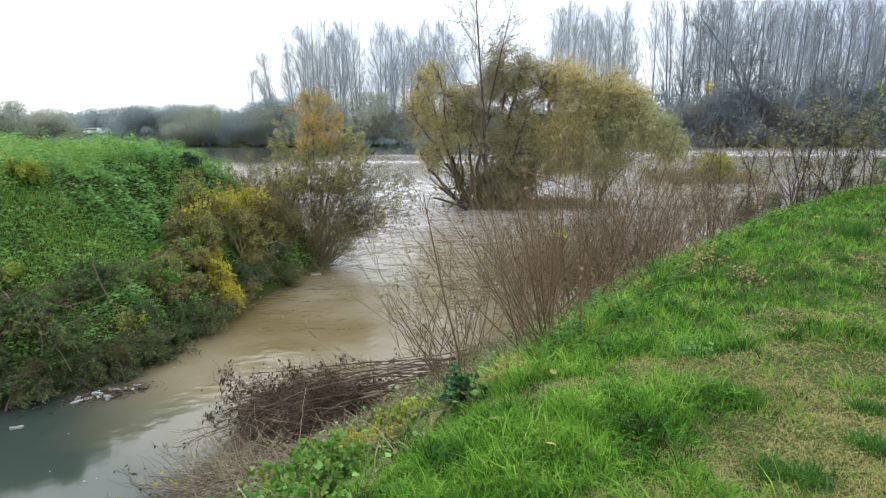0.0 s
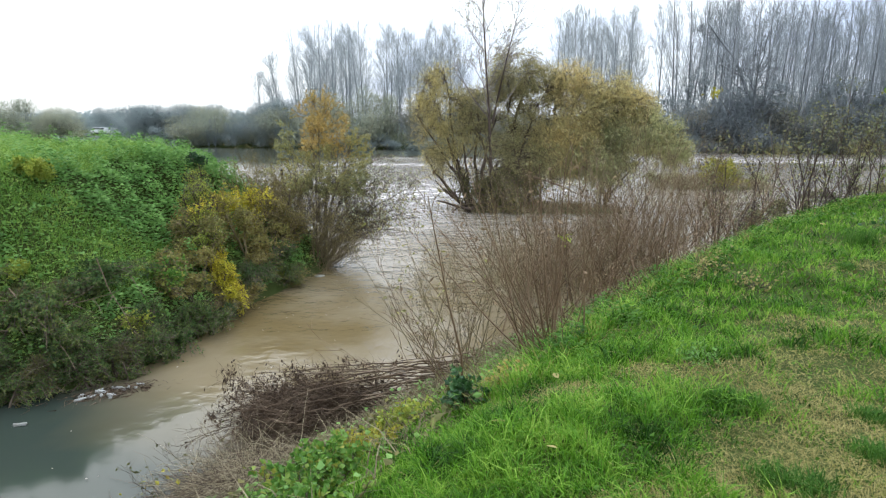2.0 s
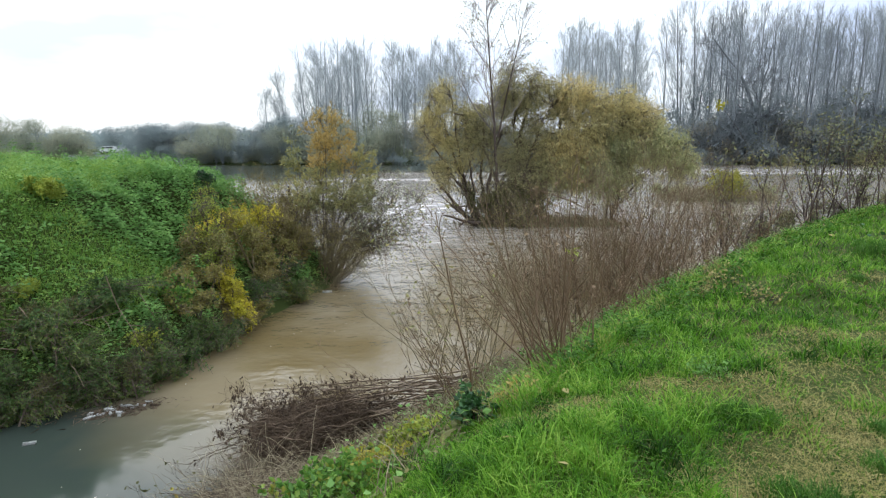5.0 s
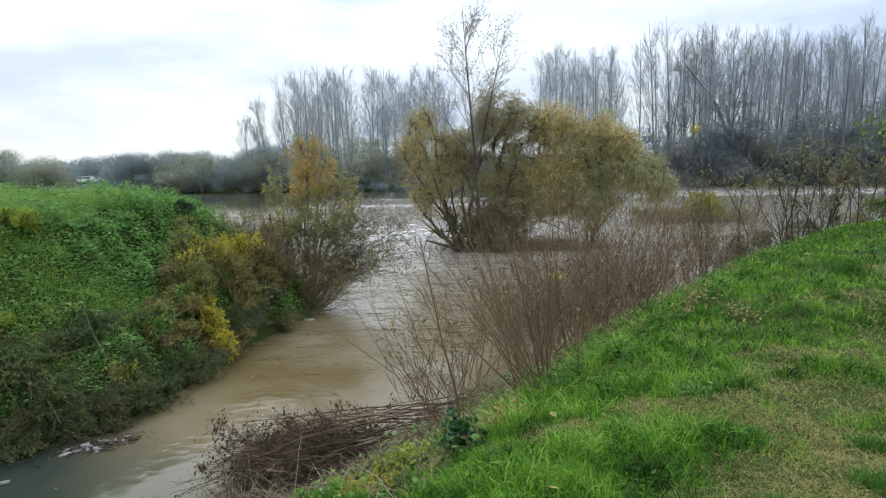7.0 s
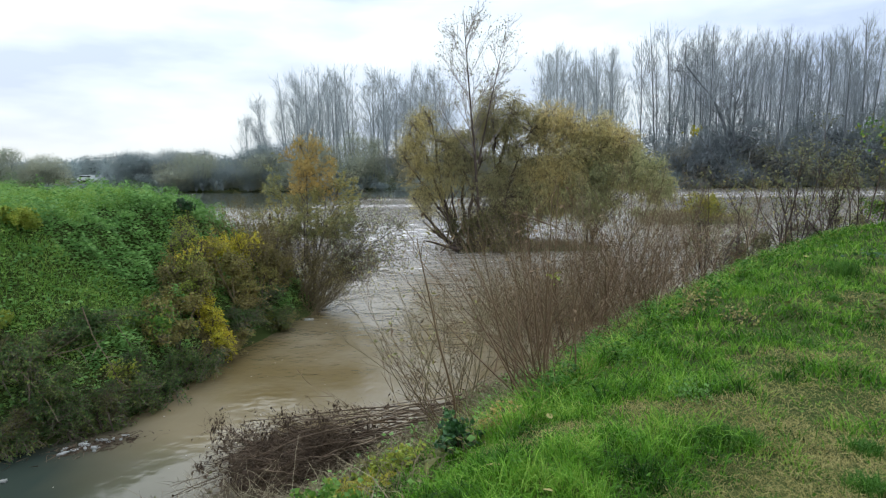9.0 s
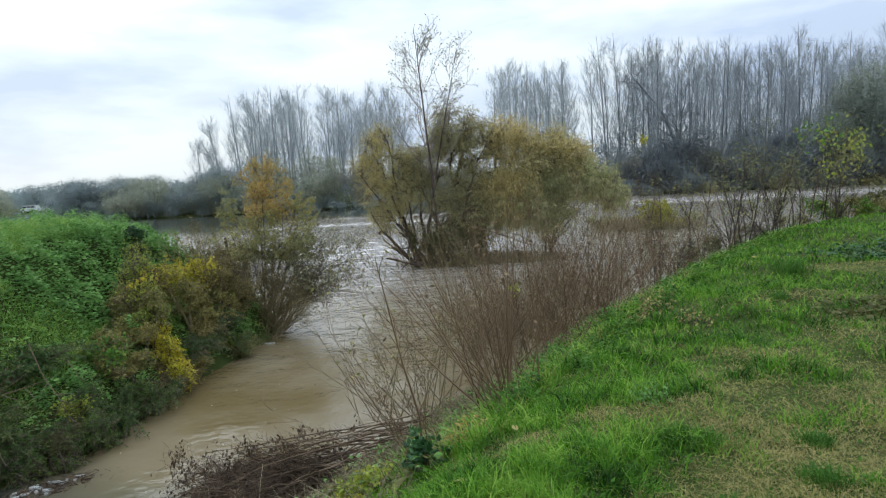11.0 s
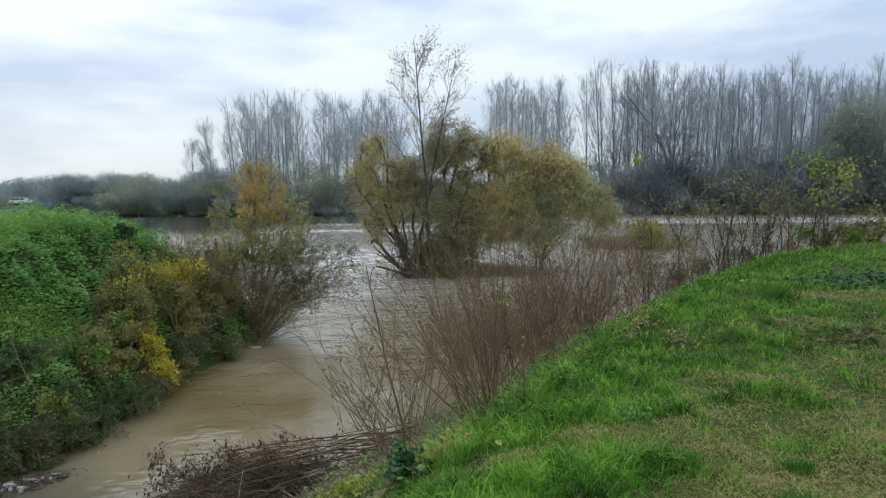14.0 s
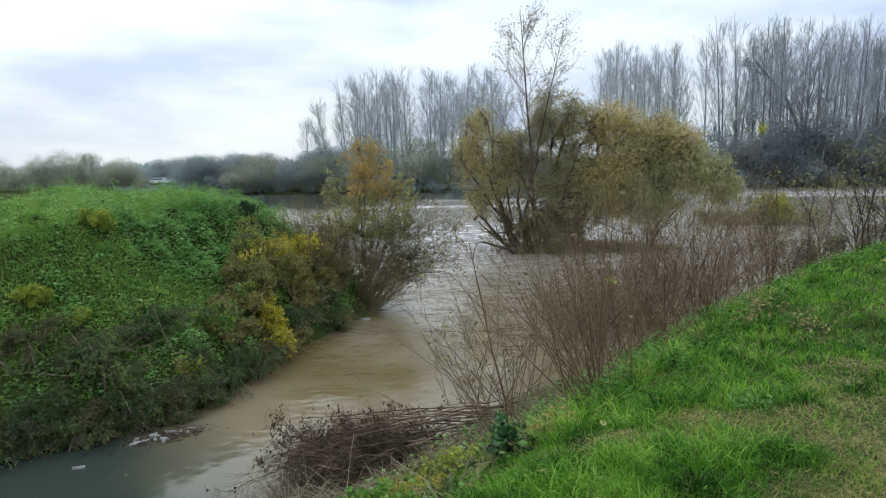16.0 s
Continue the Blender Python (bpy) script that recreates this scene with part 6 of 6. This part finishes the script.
# ---- litter and fallen leaves ----
def bottle(at, turn, s):
    top = thing("plastic_bottle", "dirty white plastic bottle floating at the bank", "bottle", at, "litter on the water")
    prof = [(0.0, 0.0), (0.035, 0.0), (0.04, 0.02), (0.04, 0.13), (0.036, 0.17), (0.016, 0.215), (0.014, 0.235), (0.0, 0.235)]
    k = 12
    V = np.array([(z - 0.11, rr * math.cos(q), rr * math.sin(q)) for rr, z in prof for q in np.arange(k) * 2 * np.pi / k])
    F = np.array([(i * k + j, i * k + (j + 1) % k, (i + 1) * k + (j + 1) % k, (i + 1) * k + j) for i in range(len(prof) - 1) for j in range(k)])
    part("body", mesh_of("body", V, F, M_PLASTIC, True), top)
    C = V[-3 * k:-k] * [1, 1.25, 1.25] + [0.012, 0, 0]
    F = np.array([(j, (j + 1) % k, k + (j + 1) % k, k + j) for j in range(k)] )
    part("cap", mesh_of("cap", C, F, M_PLASTIC, True), top)
    top.matrix_basis = pose(*at, 0, rng.uniform(-12, 12), turn) @ Matrix.Diagonal((s, s, s, 1))


def scrap(at, size, turn, label="torn scrap of white foam packaging on the water"):
    bm = bmesh.new()
    bmesh.ops.create_cube(bm, size=1, matrix=Matrix.Diagonal((*size, 1)))
    bmesh.ops.subdivide_edges(bm, edges=bm.edges[:], cuts=2, use_grid_fill=True)
    for v_ in bm.verts:
        v_.co += Vector((rng.uniform(-1, 1) * size[0], rng.uniform(-1, 1) * size[1], rng.uniform(-1, 1) * size[2])) * 0.14
    ob = thing("foam_scrap", label, "litter", at, "litter on the water", me=bm_mesh("foam_scrap", bm, M_PLASTIC))
    ob.rotation_euler = (0, 0, radians(turn))


for k in range(4):
    bottle((-5.30 + 0.13 * k + rng.uniform(-0.04, 0.04), 8.2 + 0.08 * k + rng.uniform(-0.2, 0.2), 0.02), rng.uniform(0, 180), rng.uniform(0.45, 0.7))
for k in range(13):
    scrap((-5.36 + 0.055 * k + rng.uniform(-0.05, 0.05), 8.2 + 0.035 * k + rng.uniform(-0.26, 0.22), 0.015), (rng.uniform(0.03, 0.11), rng.uniform(0.025, 0.05), 0.03), rng.uniform(0, 180))
def debris_raft():
    g = np.random.default_rng(602)
    n = 420
    p = np.c_[g.normal(-4.95, 0.30, n), g.normal(8.42, 0.14, n), g.uniform(0.008, 0.035, n)]
    p[:, 1] += 0.45 * (p[:, 0] + 4.95)
    V, F = flecks(g, p, np.c_[g.normal(0, 1, (n, 2)), g.normal(0, 0.1, n)], g.uniform(0.05, 0.2, n), g.uniform(0.003, 0.012, n))
    thing("debris_raft", "raft of dark twigs and leaves floating round the litter", "debris", kind="stuff", me=mesh_of("debris_raft", V, F, M_HEAP))


debris_raft()
scrap((-5.65, 7.4, 0.02), (0.14, 0.05, 0.03), 20)
scrap((-3.35, 15.55, 0.02), (0.24, 0.10, 0.06), 10)
scrap((-3.95, 14.62, 0.25), (0.14, 0.12, 0.2), 40, "white torn plastic caught on the bank")


def fallen_leaf(x, y, turn, s, mat):
    V = np.array([(0, 0, 0.01), (0.45, 0.28, 0.08), (1, 0, 0.02), (0.45, -0.28, 0.10), (0.2, 0.2, 0.06), (0.2, -0.2, 0.05), (0.75, 0.2, 0.07), (0.75, -0.2, 0.06)]) * s
    F = np.array([(0, 5, 3), (0, 3, 1), (0, 1, 4), (1, 3, 7), (1, 7, 2), (1, 2, 6)])
    ob = thing("fallen_leaf", "dry fallen leaf lying in the grass", "leaf", (x, y, ground_z(x, y) + 0.07), "fallen leaves", me=mesh_of("fallen_leaf", V, F, mat))
    ob.rotation_euler = (0.2, 0.1, turn)


for x, y, s in ((0.34, 3.05, 0.09), (0.75, 3.95, 0.08), (1.25, 4.2, 0.07), (6.3, 10.2, 0.14), (0.55, 2.7, 0.06), (2.2, 5.4, 0.07)):
    fallen_leaf(x, y, rng.uniform(0, 6), s, M_STRAW)


# ---- drifting foam, dead boughs, a broken stump, yellow sprays ----
def foam_flecks():
    rng_ = np.random.default_rng(601)
    N = 130
    y = rng_.uniform(6, 26, N)
    x = np.interp(y, [6, 12, 17, 26], [-3.6, -2.6, -0.8, 0.5]) + rng_.normal(0, 0.9, N) * np.interp(y, [6, 26], [0.7, 2.2])
    ok = height(x, y) < -0.05
    x, y = x[ok], y[ok]
    r = rng_.uniform(0.004, 0.014, len(x)) * np.interp(y, [6, 26], [1, 1.7])
    k = 6
    th = np.arange(k) * 2 * np.pi / k
    rr = r[:, None] * rng_.uniform(0.5, 1.3, (len(x), k))
    V = np.stack([x[:, None] + rr * np.cos(th), y[:, None] + rr * np.sin(th), np.full(rr.shape, 0.022)], -1)
    top_ = np.stack([x, y, 0.022 + r * 0.5], -1)[:, None]
    V = np.concatenate([V, top_], 1)
    b = np.arange(len(x))[:, None] * (k + 1)
    F = np.concatenate([b + np.array([[j, (j + 1) % k, k]]) for j in range(k)], 1).reshape(-1, 3)
    thing("foam_flecks", "small flecks of foam drifting on the ditch", "foam", kind="stuff", me=mesh_of("foam_flecks", V, F, M_FOAM))


foam_flecks()
for k, (at, a, b, r) in enumerate([((-5.9, 9.0, 0.9), (-1.2, 0, 0.35), (0.9, 0.1, 0.05), 0.010), ((-5.7, 9.6, 0.9), (0, 0, 0.9), (0.25, -0.1, -0.6), 0.009), ((-6.0, 8.6, 0.8), (-0.6, 0.2, 0.7), (0.5, -0.2, -0.5), 0.009),
                                   ((-5.3, 10.4, 0.7), (-0.3, 0, 0.6), (0.3, -0.1, -0.5), 0.008), ((-4.6, 14.9, 0.5), (-0.5, 0.2, 0.3), (0.9, -0.3, -0.2), 0.009), ((-6.9, 8.3, 0.8), (-0.6, 0.2, 0.2), (0.9, -0.1, 0.1), 0.011)]):
    driftwood("dead_bough", "grey dead bough sticking out of the scrub", at, (a, b), r, 610 + k, "dead boughs")
x, y = below(6.2, 0.25)
driftwood("dead_stalk", "pale broken stalk leaning on the levee's edge", (x, y, ground_z(x, y)), ((0.25, -0.1, -0.02), (-0.15, 0.1, 0.55)), 0.012, 620, "dead boughs")
driftwood("broken_stump", "dark broken stump leaning beside the ditch mouth", (-5.5, 18.6, ground_z(-5.5, 18.6)), ((0.7, 0, -0.1), (0.15, 0, 1.3)), 0.09, 621, "dead boughs")


def spray(at, n, leaf, r, mat, label, seed, stem):
    """A bent twig with a bunch of leaves at its end."""
    g = np.random.default_rng(seed)
    top = thing("leaf_spray", label, "twig", at, "leaf sprays")
    S, SR = sweep(g, np.array([[0.0, 0, 0]]), np.array([stem]), np.array([np.linalg.norm(stem)]), np.array([0.006]), 7, 0.06, 0, 0.4)
    part("stem", mesh_of("stem", *tubes(S, SR, 5), M_TWIG, True), top)
    p = S[0, -1] + g.normal(0, r, (n, 3))
    L = g.uniform(0.6, 1.2, n) * leaf
    part("foliage", mesh_of("foliage", *leaves(g, p, g.normal(0, 1, (n, 3)), L, L * 0.35, 0.4), mat), top)


x, y = below(14.9, 0.7)
spray((x, y, ground_z(x, y)), 30, 0.09, 0.07, M_YELLOW, "bright yellow leaf bunch on a bare sapling", 631, (5.45 - x, 12.87 - y, 4.30 - ground_z(x, y)))
x, y = below(5.7, 1.4)
spray((x, y, ground_z(x, y)), 34, 0.06, 0.04, M_YGREEN, "yellow-green leaf bunch on a bare shrub", 632, (0.1, 0.2, 1.15))
spray((-2.3, 5.6, 0.3), 10, 0.07, 0.09, M_YELLOW, "yellow leaves on a twig over the water", 633, (-0.8, -0.15, 0.05))
spray((-2.3, 5.6, 0.3), 8, 0.06, 0.07, M_YELLOW, "yellow leaves on a twig over the water", 634, (-0.5, -0.05, 0.12))
x, y = below(19.5, 0.4)
spray((x, y, ground_z(x, y)), 90, 0.13, 0.24, M_BRAMBLE, "yellow-green leaf bunch on a dark-stemmed sapling", 635, (12.9 - x, 17.1 - y, 4.85 - ground_z(x, y)))
spray((x, y, ground_z(x, y)), 34, 0.12, 0.13, M_BRAMBLE, "yellow-green leaf bunch on a dark-stemmed sapling", 636, (12.3 - x, 17.1 - y, 4.95 - ground_z(x, y)))
spray((x, y, ground_z(x, y)), 40, 0.12, 0.18, M_SAPLEAF, "olive leaf bunch on a dark-stemmed sapling", 637, (13.3 - x, 17.2 - y, 4.2 - ground_z(x, y)))
for k, (tx, tz, n, r) in enumerate([(13.6, 4.6, 80, 0.22), (14.3, 4.45, 90, 0.26), (14.0, 3.9, 80, 0.28), (14.9, 3.8, 90, 0.3), (13.1, 3.9, 50, 0.2), (15.2, 3.3, 80, 0.3)]):
    x, y = below(19.8 + 0.35 * k, 0.4)
    spray((x, y, ground_z(x, y)), n, 0.12, r, (M_SAPLEAF, M_YGREEN, M_OLIVE)[k % 3], "loose yellow-green leaf bunch on a leaning sapling", 641 + k, (tx - x, 17.3 - y, tz - ground_z(x, y)))
